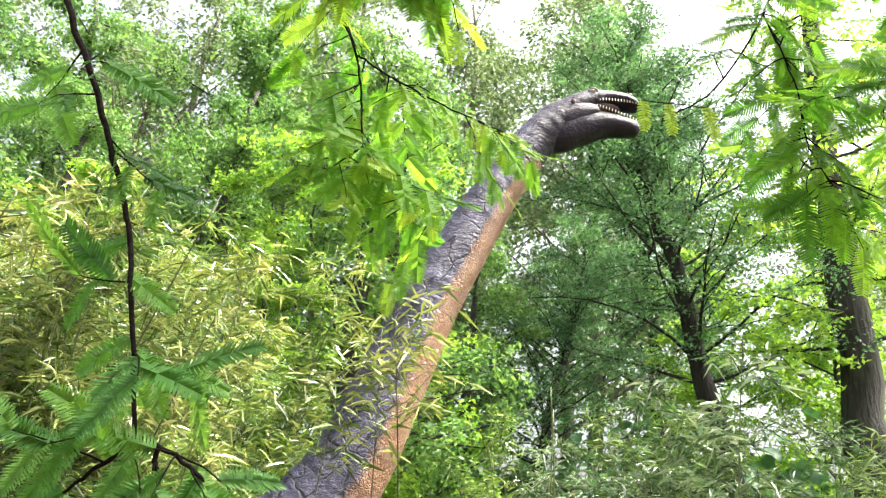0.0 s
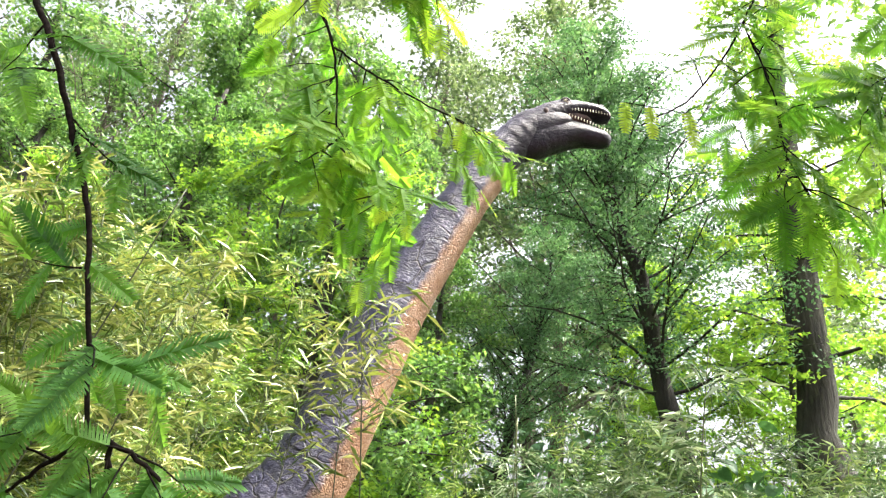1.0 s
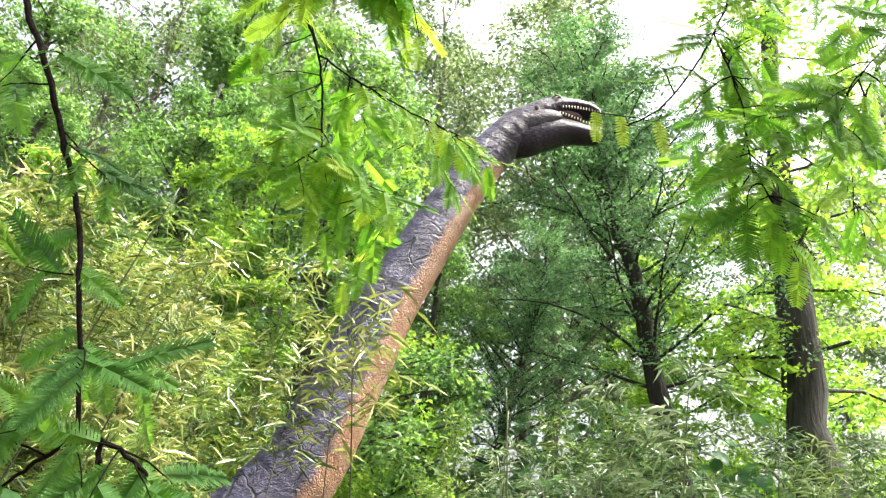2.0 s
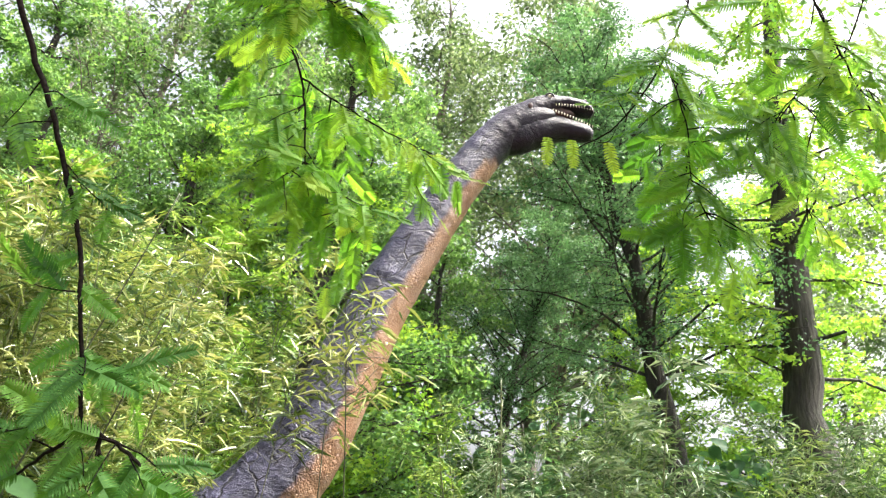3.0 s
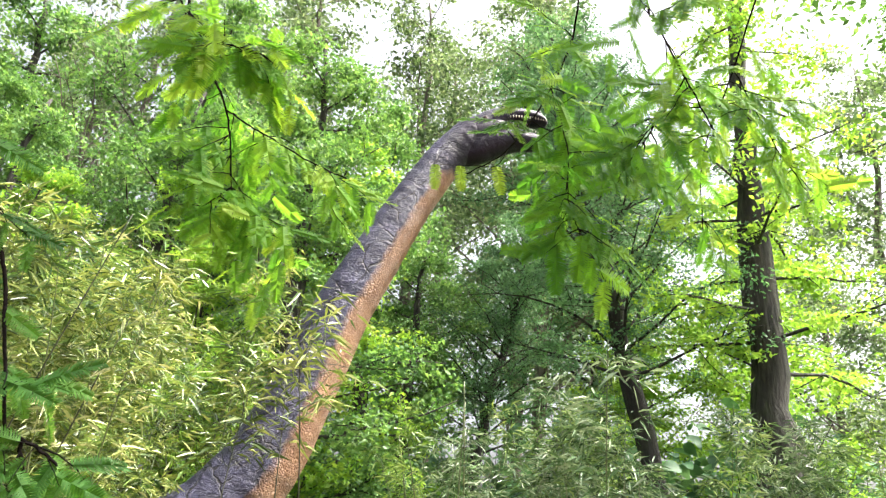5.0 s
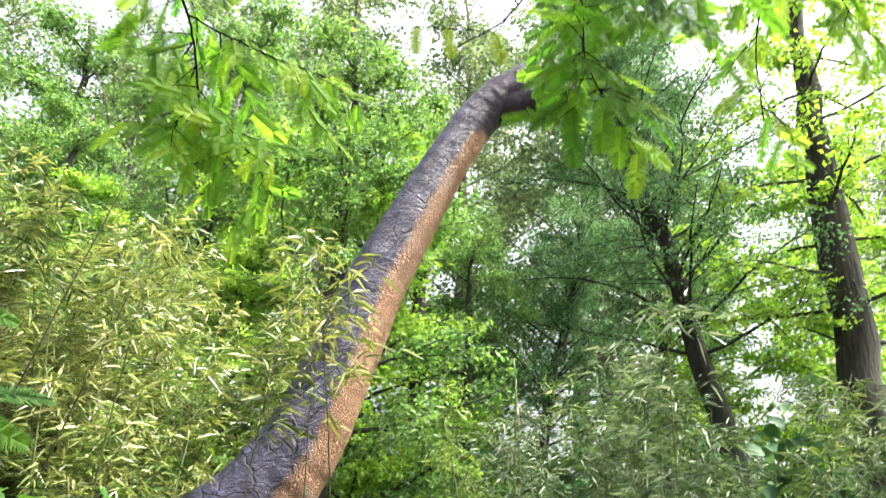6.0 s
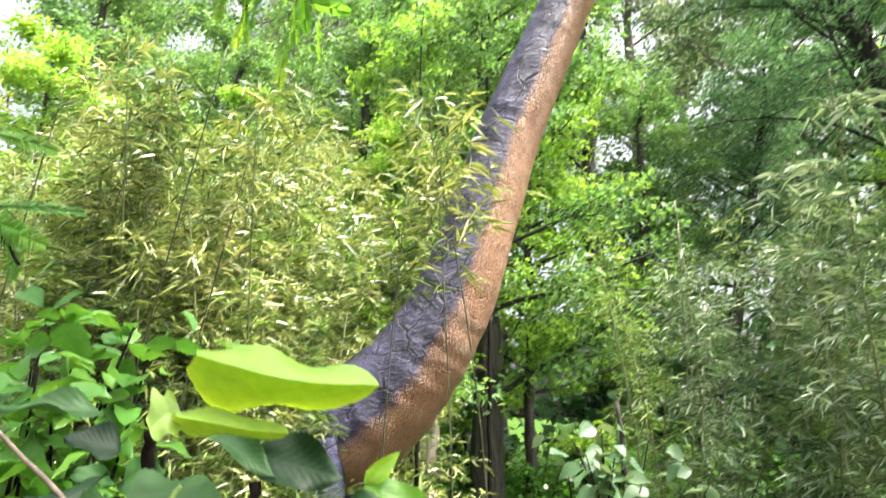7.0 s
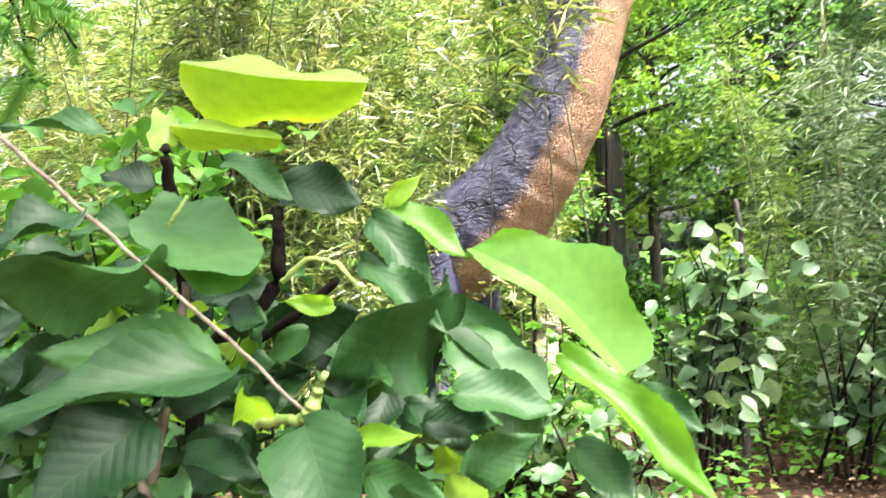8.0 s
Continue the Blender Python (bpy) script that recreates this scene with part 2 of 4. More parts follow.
class Soup:
    """Collects points and triangles, and makes one mesh of them."""

    def __init__(self):
        self.v, self.f, self.count = [], [], 0

    def put(self, v, f):
        self.v.append(np.asarray(v, float).reshape(-1, 3))
        self.f.append(np.asarray(f, int).reshape(-1, 3) + self.count)
        self.count += len(self.v[-1])
        return self

    def mesh(self, name, materials, smooth=False, slots=None):
        v, f = np.concatenate(self.v), np.concatenate(self.f)
        me = bpy.data.meshes.new(name)
        me.vertices.add(len(v))
        me.vertices.foreach_set("co", v.astype(np.float32).ravel())
        me.loops.add(3 * len(f))
        me.loops.foreach_set("vertex_index", f.astype(np.int32).ravel())
        me.polygons.add(len(f))
        me.polygons.foreach_set("loop_start", np.arange(0, 3 * len(f), 3, dtype=np.int32))
        if smooth:
            me.polygons.foreach_set("use_smooth", np.ones(len(f), bool))
        for m in materials if isinstance(materials, (list, tuple)) else [materials]:
            me.materials.append(m)
        if slots is not None:
            me.polygons.foreach_set("material_index", np.asarray(slots, np.int32))
        me.update(calc_edges=True)
        return me


def thing(name, label, category, group="", kind="", at=(0, 0, 0)):
    ob = new(name)
    ob.location = at
    ob.empty_display_size = 0.2
    return tagged(ob, label, category, group, kind)


def part(name, mesh, parent, label=""):
    ob = new(name, mesh)
    ob.parent = parent
    return tagged(ob, label)


def unit(a):
    a = np.asarray(a, float)
    return a / np.maximum(np.linalg.norm(a, axis=-1, keepdims=True), 1e-9)


def smooth_line(points, n):
    """n points on a smooth line through the given ones (with any number of columns)."""
    p = np.asarray(points, float)
    q = np.vstack([2 * p[0] - p[1], p, 2 * p[-1] - p[-2]])
    t = np.linspace(0, len(p) - 1 - 1e-6, n)
    i, u = t.astype(int), (t % 1)[:, None]
    a, b, c, d = q[i], q[i + 1], q[i + 2], q[i + 3]
    return 0.5 * (2 * b + (c - a) * u + (2 * a - 5 * b + 4 * c - d) * u**2 + (3 * b - a - 3 * c + d) * u**3)


def tube(soup, line, radii, sides=5):
    line, radii = np.asarray(line, float), np.broadcast_to(radii, len(line))
    way = unit(np.gradient(line, axis=0))
    hint = np.where(abs(way[:, 2:]) > 0.9, [[1.0, 0, 0]], [[0, 0, 1.0]])
    a = unit(np.cross(way, hint))
    b = np.cross(way, a)
    ang = np.linspace(0, 2 * np.pi, sides, endpoint=False)
    ring = line[:, None] + radii[:, None, None] * (np.cos(ang)[None, :, None] * a[:, None] + np.sin(ang)[None, :, None] * b[:, None])
    n = len(line)
    i, j = np.meshgrid(np.arange(n - 1), np.arange(sides), indexing="ij")
    k = (j + 1) % sides
    p, q, r, s = i * sides + j, i * sides + k, (i + 1) * sides + k, (i + 1) * sides + j
    f = np.concatenate([np.stack([p, q, r], -1).reshape(-1, 3), np.stack([p, r, s], -1).reshape(-1, 3)])
    cap = [[n * sides, (n - 1) * sides + m, (n - 1) * sides + (m + 1) % sides] for m in range(sides)]
    soup.put(np.vstack([ring.reshape(-1, 3), line[-1:]]), np.vstack([f, cap]))


def leaves(soup, base, way, normal, length, width, fold=0.25, droop=0.0, belly=0.42):
    """Pointed leaves folded along their midrib: four points and two triangles each."""
    base, way = np.asarray(base, float), unit(way)
    side = unit(np.cross(way, normal))
    up = np.cross(side, way)
    length, width = np.asarray(length)[:, None], np.asarray(width)[:, None]
    mid = base + way * length * belly
    left, right = mid + side * width / 2 + up * width * fold, mid - side * width / 2 + up * width * fold
    tip = base + way * length - np.array([0, 0, 1.0]) * length * droop
    v = np.stack([base, left, tip, right], 1)
    k = 4 * np.arange(len(base))[:, None, None]
    soup.put(v, (np.array([[0, 1, 2], [0, 2, 3]]) + k).reshape(-1, 3))


def scattered(n, up=0.5):
    """n random normals that lean upward."""
    return unit(rng.normal(size=(n, 3)) * [1, 1, 0.7] + [0, 0, up])


# ---- ground ----
def ground_sheet():
    s = Soup()
    xs, ys = np.r_[-300, -80, np.linspace(-24, 24, 81), 80, 300], np.r_[-300, -60, np.linspace(-8, 30, 64), 80, 300]
    gx, gy = np.meshgrid(xs, ys, indexing="ij")
    near = np.exp(-((gx / 26) ** 2 + ((gy - 8) / 26) ** 2))
    gz = near * (0.05 * np.sin(gx * 1.7 + 0.6 * gy) + 0.04 * np.sin(gy * 2.3 - gx) + 0.03 * np.sin(3.1 * gx) * np.sin(2.7 * gy)) - 0.05
    w = len(ys)
    i, j = np.meshgrid(np.arange(len(xs) - 1), np.arange(w - 1), indexing="ij")
    a, b, c, d = i * w + j, (i + 1) * w + j, (i + 1) * w + j + 1, i * w + j + 1
    s.put(np.stack([gx, gy, gz], -1), np.concatenate([np.stack([a, b, c], -1).reshape(-1, 3), np.stack([a, c, d], -1).reshape(-1, 3)]))
    ob = new("ground", s.mesh("ground", [SOIL, TURF], True))
    me = ob.data
    mid = np.zeros(3 * len(me.polygons), np.float32)
    me.polygons.foreach_get("center", mid)
    mid = mid.reshape(-1, 3)
    lawn = (mid[:, 1] + 0.25 * mid[:, 0] > 5.0 + 0.4 * np.sin(mid[:, 0] * 1.3)).astype(np.int32)
    me.polygons.foreach_set("material_index", lawn)
    tagged(ob, "brown mulch floor giving way to sunlit lawn", "ground", kind="structure")


ground_sheet()


def grass():
    s = Soup()
    n = 22000
    p = np.stack([rng.uniform(-9, 5, n), rng.uniform(4.4, 16, n), np.full(n, -0.06)], 1)
    p = p[p[:, 1] + 0.25 * p[:, 0] > 4.8]
    n = len(p)
    way = unit(rng.normal(size=(n, 3)) * [0.5, 0.5, 0.1] + [0, 0, 1])
    leaves(s, p, way, scattered(n, 0.1), rng.uniform(0.08, 0.2, n), rng.uniform(0.008, 0.018, n), 0.1, 0.15)
    tagged(new("grass", s.mesh("grass", GRASS)), "short bright green grass on the lawn", "grass", kind="stuff")


def litter():
    s = Soup()
    n = 11000
    p = np.stack([rng.uniform(-2.5, 4, n), rng.uniform(2.2, 7, n), rng.uniform(-0.05, 0.05, n)], 1)
    leaves(s, p, unit(rng.normal(size=(n, 3)) * [1, 1, 0.25]), scattered(n, 1.5), rng.uniform(0.02, 0.05, n), rng.uniform(0.01, 0.024, n), 0.35)
    m = leaf_material("dry_leaf", [(0.1, (0.05, 0.022, 0.013)), (0.5, (0.13, 0.065, 0.038)), (0.9, (0.25, 0.17, 0.11))], 0.1, 0.8)
    tagged(new("leaf_litter", s.mesh("leaf_litter", m)), "dry reddish brown fallen leaves on the mulch", "leaf litter", kind="stuff")


grass()
litter()


# ---- dinosaur ----
def sweep(soup, line, sides, slot, slots, belly, bump=0.0, n=None):
    """A closed hose along stations of (x, z, upright radius, side radius, y), about the plane of the animal. Records the throat side."""
    p = smooth_line(line, n or 8 * len(line))
    c = np.stack([p[:, 0], p[:, 4], p[:, 1]], 1)
    way = unit(np.gradient(c, axis=0) * [1, 0.0, 1])
    down = np.stack([way[:, 2], np.zeros(len(p)), -way[:, 0]], 1)
    ang = np.linspace(0, 2 * np.pi, sides, endpoint=False)
    rv, rl = np.maximum(p[:, 2], 0.004), np.maximum(p[:, 3], 0.004)
    if bump:
        s = np.linspace(0, len(line), len(p))[:, None]
        wave = bump * (np.sin(9.1 * s + 1.1 * np.sin(2 * ang)) * np.sin(3.7 * s + 1.0) + 0.6 * np.sin(17 * s + 2 * np.cos(ang)) * np.cos(5.3 * s))
    else:
        wave = np.zeros((len(p), sides))
    ring = c[:, None] + down[:, None] * (np.cos(ang) * (rv[:, None] * (1 + wave)))[..., None] + np.array([0, 1.0, 0]) * (np.sin(ang) * (rl[:, None] * (1 + wave)))[..., None]
    m = len(p)
    i, j = np.meshgrid(np.arange(m - 1), np.arange(sides), indexing="ij")
    k = (j + 1) % sides
    a, b, d, e = i * sides + j, i * sides + k, (i + 1) * sides + k, (i + 1) * sides + j
    f = np.concatenate([np.stack([a, b, d], -1).reshape(-1, 3), np.stack([a, d, e], -1).reshape(-1, 3)])
    ends = [[m * sides, (j + 1) % sides, j] for j in range(sides)] + [[m * sides + 1, (m - 1) * sides + j, (m - 1) * sides + (j + 1) % sides] for j in range(sides)]
    soup.put(np.vstack([ring.reshape(-1, 3), c[:1], c[-1:]]), np.vstack([f, ends]))
    slots += [slot] * (len(f) + len(ends))
    belly.append(np.r_[np.tile(np.cos(ang), m), 0, 0])
    return c


def ball(soup, c, r, slot, slots, belly, tone=0.0, squash=(1, 1, 1)):
    u, w = np.meshgrid(np.linspace(0, 2 * np.pi, 14, endpoint=False), np.linspace(0.02, np.pi - 0.02, 9), indexing="ij")
    v = np.stack([np.sin(w) * np.cos(u), np.sin(w) * np.sin(u), np.cos(w)], -1).reshape(-1, 3) * r * np.array(squash) + c
    i, j = np.meshgrid(np.arange(14), np.arange(8), indexing="ij")
    k = (i + 1) % 14
    a, b, d, e = i * 9 + j, k * 9 + j, k * 9 + j + 1, i * 9 + j + 1
    f = np.concatenate([np.stack([a, d, b], -1).reshape(-1, 3), np.stack([a, e, d], -1).reshape(-1, 3)])
    soup.put(v, f)
    slots += [slot] * len(f)
    belly.append(np.full(len(v), tone))


def dinosaur():
    s, slots, belly = Soup(), [], []
    Y = 4.8
    spine = [(-5.3, 0.55, 0.03, 0.03, Y), (-4.5, 0.85, 0.13, 0.12, Y), (-3.7, 1.08, 0.30, 0.27, Y), (-2.9, 1.10, 0.47, 0.46, Y), (-2.2, 1.06, 0.48, 0.48, Y),
             (-1.6, 1.07, 0.43, 0.42, Y), (-1.15, 1.25, 0.40, 0.37, Y), (-0.84, 1.52, 0.34, 0.32, Y), (-0.64, 1.78, 0.305, 0.29, Y), (-0.46, 2.10, 0.275, 0.265, Y),
             (-0.26, 2.68, 0.25, 0.24, Y), (-0.09, 3.18, 0.23, 0.22, Y), (0.06, 3.52, 0.215, 0.205, Y), (0.21, 3.85, 0.20, 0.19, Y), (0.36, 4.17, 0.185, 0.18, Y),
             (0.50, 4.43, 0.178, 0.17, Y), (0.63, 4.65, 0.172, 0.165, Y), (0.77, 4.82, 0.175, 0.16, Y), (0.91, 4.96, 0.155, 0.15, Y), (1.02, 5.065, 0.128, 0.145, Y),
             (1.13, 5.128, 0.108, 0.136, Y), (1.25, 5.160, 0.078, 0.12, Y), (1.38, 5.165, 0.066, 0.108, Y), (1.47, 5.145, 0.055, 0.09, Y), (1.525, 5.115, 0.026, 0.05, Y)]
    sweep(s, spine, 56, 0, slots, belly, 0.012, 420)
    jaw = [(0.70, 4.70, 0.12, 0.11, Y), (0.85, 4.79, 0.165, 0.135, Y), (1.0, 4.87, 0.165, 0.14, Y), (1.13, 4.91, 0.145, 0.13, Y), (1.27, 4.925, 0.105, 0.115, Y),
           (1.40, 4.915, 0.085, 0.10, Y), (1.48, 4.91, 0.072, 0.085, Y), (1.525, 4.915, 0.045, 0.05, Y)]
    sweep(s, jaw, 36, 0, slots, belly, 0.006)
    cheek = [(0.70, 4.79, 0.15, 0.12, Y), (0.84, 4.885, 0.195, 0.148, Y), (0.97, 4.955, 0.185, 0.155, Y), (1.08, 4.985, 0.135, 0.146, Y), (1.16, 5.0, 0.075, 0.125, Y), (1.20, 5.01, 0.02, 0.07, Y)]
    sweep(s, cheek, 36, 0, slots, belly, 0.004)
    gullet = [(1.02, 5.03, 0.06, 0.115, Y), (1.16, 5.045, 0.075, 0.105, Y), (1.30, 5.06, 0.055, 0.085, Y), (1.36, 5.06, 0.02, 0.05, Y)]
    sweep(s, gullet, 20, 1, slots, belly)
    for side in (-1, 1):
        for k in range(15):
            u = k / 14
            x, w = 1.15 + 0.36 * u, 0.118 - 0.05 * u**2
            for z, way, r in ((5.095 + 0.035 * u, -1, 0.0042), (5.035 - 0.085 * u, 1, 0.0038)):
                z0 = z + 0.012 * way * -1
                sweep(s, [(x, z0, r, r, Y + side * w), (x + 0.001, z0 + way * 0.014, r * 0.8, r * 0.8, Y + side * w), (x + 0.002, z0 + way * 0.023, 0.001, 0.001, Y + side * w)], 6, 2, slots, belly, 0, 4)
        ball(s, (1.12, Y + side * 0.112, 5.165), 0.027, 3, slots, belly)
        ball(s, (1.126, Y + side * 0.131, 5.166), 0.012, 4, slots, belly)
        arc = np.linspace(-0.5, 3.6, 9)
        brow = [(1.12 + 0.036 * math.cos(a), 5.165 + 0.032 * math.sin(a), 0.010, 0.013, Y + side * 0.118) for a in arc]
        sweep(s, brow, 8, 0, slots, belly)
        ball(s, (0.95, Y + side * 0.142, 5.03), 0.026, 1, slots, belly, 0, (0.8, 0.5, 1.2))
        ball(s, (1.44, Y + side * 0.05, 5.215), 0.018, 0, slots, belly, 0, (1.5, 1, 0.8))
        for x, top, r in ((-1.35, 1.1, 0.20), (-2.9, 1.15, 0.25)):
            y = Y + side * 0.30
            sweep(s, [(x, top, r, r, y), (x + 0.05, 0.7, r * 0.85, r * 0.85, y), (x - 0.02, 0.4, r * 0.62, r * 0.62, y), (x, 0.12, r * 0.66, r * 0.66, y), (x + 0.02, -0.06, r * 0.8, r * 0.8, y)], 20, 0, slots, belly, 0.02)
    me = s.mesh("dinosaur_statue", [SKIN, MOUTH, TOOTH, EYE, PUPIL], True, slots)
    tone = np.concatenate(belly)
    co = np.concatenate(s.v)
    tone = tone - 1.0 * np.clip((co[:, 0] - 0.60) / 0.22, 0, 1) + 0.85 * np.exp(-((co[:, 0] - 1.12) / 0.14) ** 2 - ((co[:, 2] - 4.87) / 0.06) ** 2)
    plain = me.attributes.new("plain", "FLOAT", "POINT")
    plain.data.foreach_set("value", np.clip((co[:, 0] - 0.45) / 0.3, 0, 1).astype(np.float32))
    at = me.attributes.new("belly", "FLOAT", "POINT")
    at.data.foreach_set("value", tone.astype(np.float32))
    ob = new("dinosaur_statue", me)
    tagged(ob, "long-necked dinosaur statue, violet grey back, orange throat, open toothed mouth", "statue")


dinosaur()


# ---- trees ----
def limb_line(start, way, length, n=6, sag=0.0, wander=0.15):
    p, w, out = np.array(start, float), unit(way), [np.array(start, float)]
    for _ in range(n):
        w = unit(w + rng.normal(size=3) * wander + [0, 0, -sag])
        p = p + w * length / n
        out.append(p)
    return np.array(out)


def tree(name, label, height, radius, first, reach, limbs, leaf_count, leaf, leaf_mat, bark, lean=(0, 0), rise=0.5, spread=0.3, flat=0.5, twigs=5, sag=0.0, trunk_line=None, limb=0.22):
    """A tapered trunk with limbs and twigs, and a crown of single leaves set along the twigs."""
    wood, crown = Soup(), Soup()
    if trunk_line is None:
        k = np.linspace(0, 1, 9)[:, None]
        trunk_line = np.hstack([np.array(lean) * k * height + rng.normal(size=(9, 2)) * 0.04 * k * height * 0.25, k * height - 0.15])
    trunk = smooth_line(trunk_line, 26)
    tube(wood, trunk + rng.normal(size=trunk.shape) * radius * 0.10, radius * (1 - 0.85 * np.linspace(0, 1, 26) ** 1.2) * (1 + 0.5 * np.exp(-np.linspace(0, 26, 26))) * rng.uniform(0.88, 1.12, 26), 9)
    ends, sizes = [], []
    for k in range(limbs):
        u = first + (1 - first) * (k + rng.uniform(0, 0.8)) / limbs
        p = trunk[min(int(u * 25), 25)]
        a = k * 2.4 + rng.uniform(-0.5, 0.5)
        long = reach * (1.1 - 0.75 * max(0, (u - first) / (1 - first)) ** 1.3) * rng.uniform(0.7, 1.15)
        line = limb_line(p, (math.cos(a), math.sin(a), rise), long, 6, sag)
        r = radius * limb * (1.15 - u)
        tube(wood, line, np.linspace(r + 0.01, 0.006, 7), 5)
        for q in range(twigs):
            w = rng.uniform(0.25, 1.0)
            at = line[min(int(w * 6), 6)]
            tl = limb_line(at, rng.normal(size=3) * [1, 1, 0.4] + unit(line[-1] - line[0]) * 0.7, long * rng.uniform(0.2, 0.45), 4, sag)
            tube(wood, tl, np.linspace(r * 0.3 + 0.004, 0.003, 5), 4)
            ends.append(tl[1:])
            sizes.append(long)
    pts = np.concatenate(ends)
    pick = rng.integers(0, len(pts), leaf_count)
    base = pts[pick] + rng.normal(size=(leaf_count, 3)) * spread * [1, 1, flat]
    way = unit(rng.normal(size=(leaf_count, 3)) * [1, 1, 0.5] + [0, 0, -0.25])
    size = leaf * rng.uniform(0.6, 1.3, leaf_count)
    leaves(crown, base, way, scattered(leaf_count, 0.8), size, size * rng.uniform(0.42, 0.62, leaf_count), 0.15, 0.1)
    ob = thing(name, label, "tree")
    part("trunk", wood.mesh("trunk", bark, True), ob)
    part("crown", crown.mesh("crown", leaf_mat), ob)
    return ob


def plant(ob, places, group=""):
    """Sets a tree at the first place, and copies of it at the others: x, y, turn, scale."""
    made = []
    for n, (x, y, turn, size) in enumerate(places):
        m = pose(x, y, 0, 0, 0, turn)
        if n:
            o = copy_thing(ob, m)
        else:
            o = ob
        made.append((o, m, size))
    for o, m, size in made:
        o.matrix_basis = m @ Matrix.Scale(size, 4)
        if group:
            tagged(o, group=group)


# the dark feathery tree with a leaning trunk, and the tall trunk
dark = tree("dark_tree", "dark green tree with a thin leaning black trunk", 10, 0.17, 0.25, 2.7, 56, 40000, 0.065, DEEP, BARK_BLACK, rise=0.75, spread=0.13, flat=0.35, twigs=7, sag=0.05, limb=0.14,
            trunk_line=[(1.35, 0.0, -0.2), (0.78, 0, 2.9), (0.40, 0, 4.4), (0.22, 0, 5.65), (-0.15, 0, 6.8), (-0.39, 0, 7.9), (-0.52, 0, 8.8), (-0.75, 0, 10.5)])
plant(dark, [(3.35, 9.6, 0, 1.0), (2.2, 11.6, 200, 0.72), (5.0, 15.5, 60, 1.3)])
tall = tree("tall_tree", "tall straight dark-barked tree with high bright sprays", 14, 0.33, 0.30, 2.4, 34, 14000, 0.10, LIME, BARK, rise=0.1, spread=0.12, flat=0.3, twigs=5, sag=0.03, limb=0.09,
            trunk_line=[(0.05, 0, -0.2), (0.0, 0, 3), (-0.02, 0, 5.5), (0.0, 0, 8.0), (0.05, 0.05, 11), (0.1, 0.1, 14)])
plant(tall, [(5.70, 8.85, 0, 1.0)])
bright = tree("lime_tree", "bright yellow-green young tree behind the statue", 7.5, 0.08, 0.18, 1.9, 30, 21000, 0.082, LIME, BARK, rise=0.35, spread=0.12, flat=0.4, twigs=6)
plant(bright, [(-0.7, 8.3, 0, 0.92), (-2.3, 8.6, 110, 0.95), (-4.4, 7.6, 20, 0.75), (7.0, 11.6, 70, 1.2), (5.2, 12.6, 190, 1.0), (-1.75, 6.7, 130, 0.6), (-6.0, 6.0, 220, 0.8)], "lime trees")
green = tree("green_tree", "fresh green broadleaved tree with dark trunk", 8.5, 0.19, 0.20, 2.2, 30, 25500, 0.079, GREEN, BARK, rise=0.35, spread=0.13, flat=0.5, twigs=6, limb=0.17)
plant(green, [(-0.98, 7.5, 0, 0.92), (0.6, 11.2, 160, 0.8), (-3.4, 9.2, 100, 0.95), (-5.6, 9.0, 200, 0.9), (-7.6, 8.0, 20, 1.05), (-9.5, 10.5, 300, 1.25), (-0.3, 12.5, 250, 1.2), (-4.6, 13.0, 60, 1.55), (-8.6, 13.0, 10, 1.5)], "green trees")
pale = tree("pale_tree", "distant slanting tree with smooth pale trunk", 9.5, 0.17, 0.45, 2.2, 14, 5000, 0.14, GREEN, BARK_PALE, lean=(0.22, 0), rise=0.5, spread=0.3, flat=0.5, twigs=5)
plant(pale, [(-6.8, 14.0, 0, 1.2)])
sparse = tree("sparse_tree", "half-bare grey tree with upswept branches and few leaves", 10.5, 0.13, 0.42, 3.6, 26, 2600, 0.09, FAR_GREEN, BARK_GREY, rise=1.5, spread=0.10, flat=0.6, twigs=8, sag=-0.03, limb=0.34)
plant(sparse, [(-6.43, 12.13, 40, 1.0), (-3.83, 13.63, 160, 1.05)], "half-bare trees")
# Two added trees, never in view, placed only to block sun with their crowns.
canopy = tree("canopy_tree", "tall leafy tree added out of view to shade bamboo and shrub", 12, 0.20, 0.52, 3.0, 20, 9000, 0.13, GREEN, BARK, rise=0.35, spread=0.3, flat=0.5, twigs=6)
plant(canopy, [(7.2, 4.4, 0, 1.0), (3.5, 0.6, 130, 0.95)], "canopy trees")
far = tree("forest_tree", "tall distant woodland tree with sparse leaves", 18, 0.22, 0.22, 4.0, 40, 12500, 0.165, FAR_GREEN, BARK_GREY, rise=0.8, spread=0.24, flat=0.7, twigs=6)
plant(far, [(-8.5, 18.5, 0, 1.05), (-3.4, 17.5, 70, 1.1), (0.4, 17.5, 140, 1.0), (3.9, 19.5, 210, 1.1), (3.6, 15.2, 320, 0.95), (-14, 15, 280, 1.1), (-19, 10, 30, 1.0), (-14, 24, 100, 1.2), (-6, 24, 160, 1.2), (1.5, 25, 250, 1.2),
            (8.5, 24, 200, 0.9), (14, 20, 310, 0.8), (10.5, 17, 90, 0.75), (12.0, 14.0, 20, 0.8), (-16, -9, 40, 0.9), (-6, -16, 140, 1.0)], "forest trees")


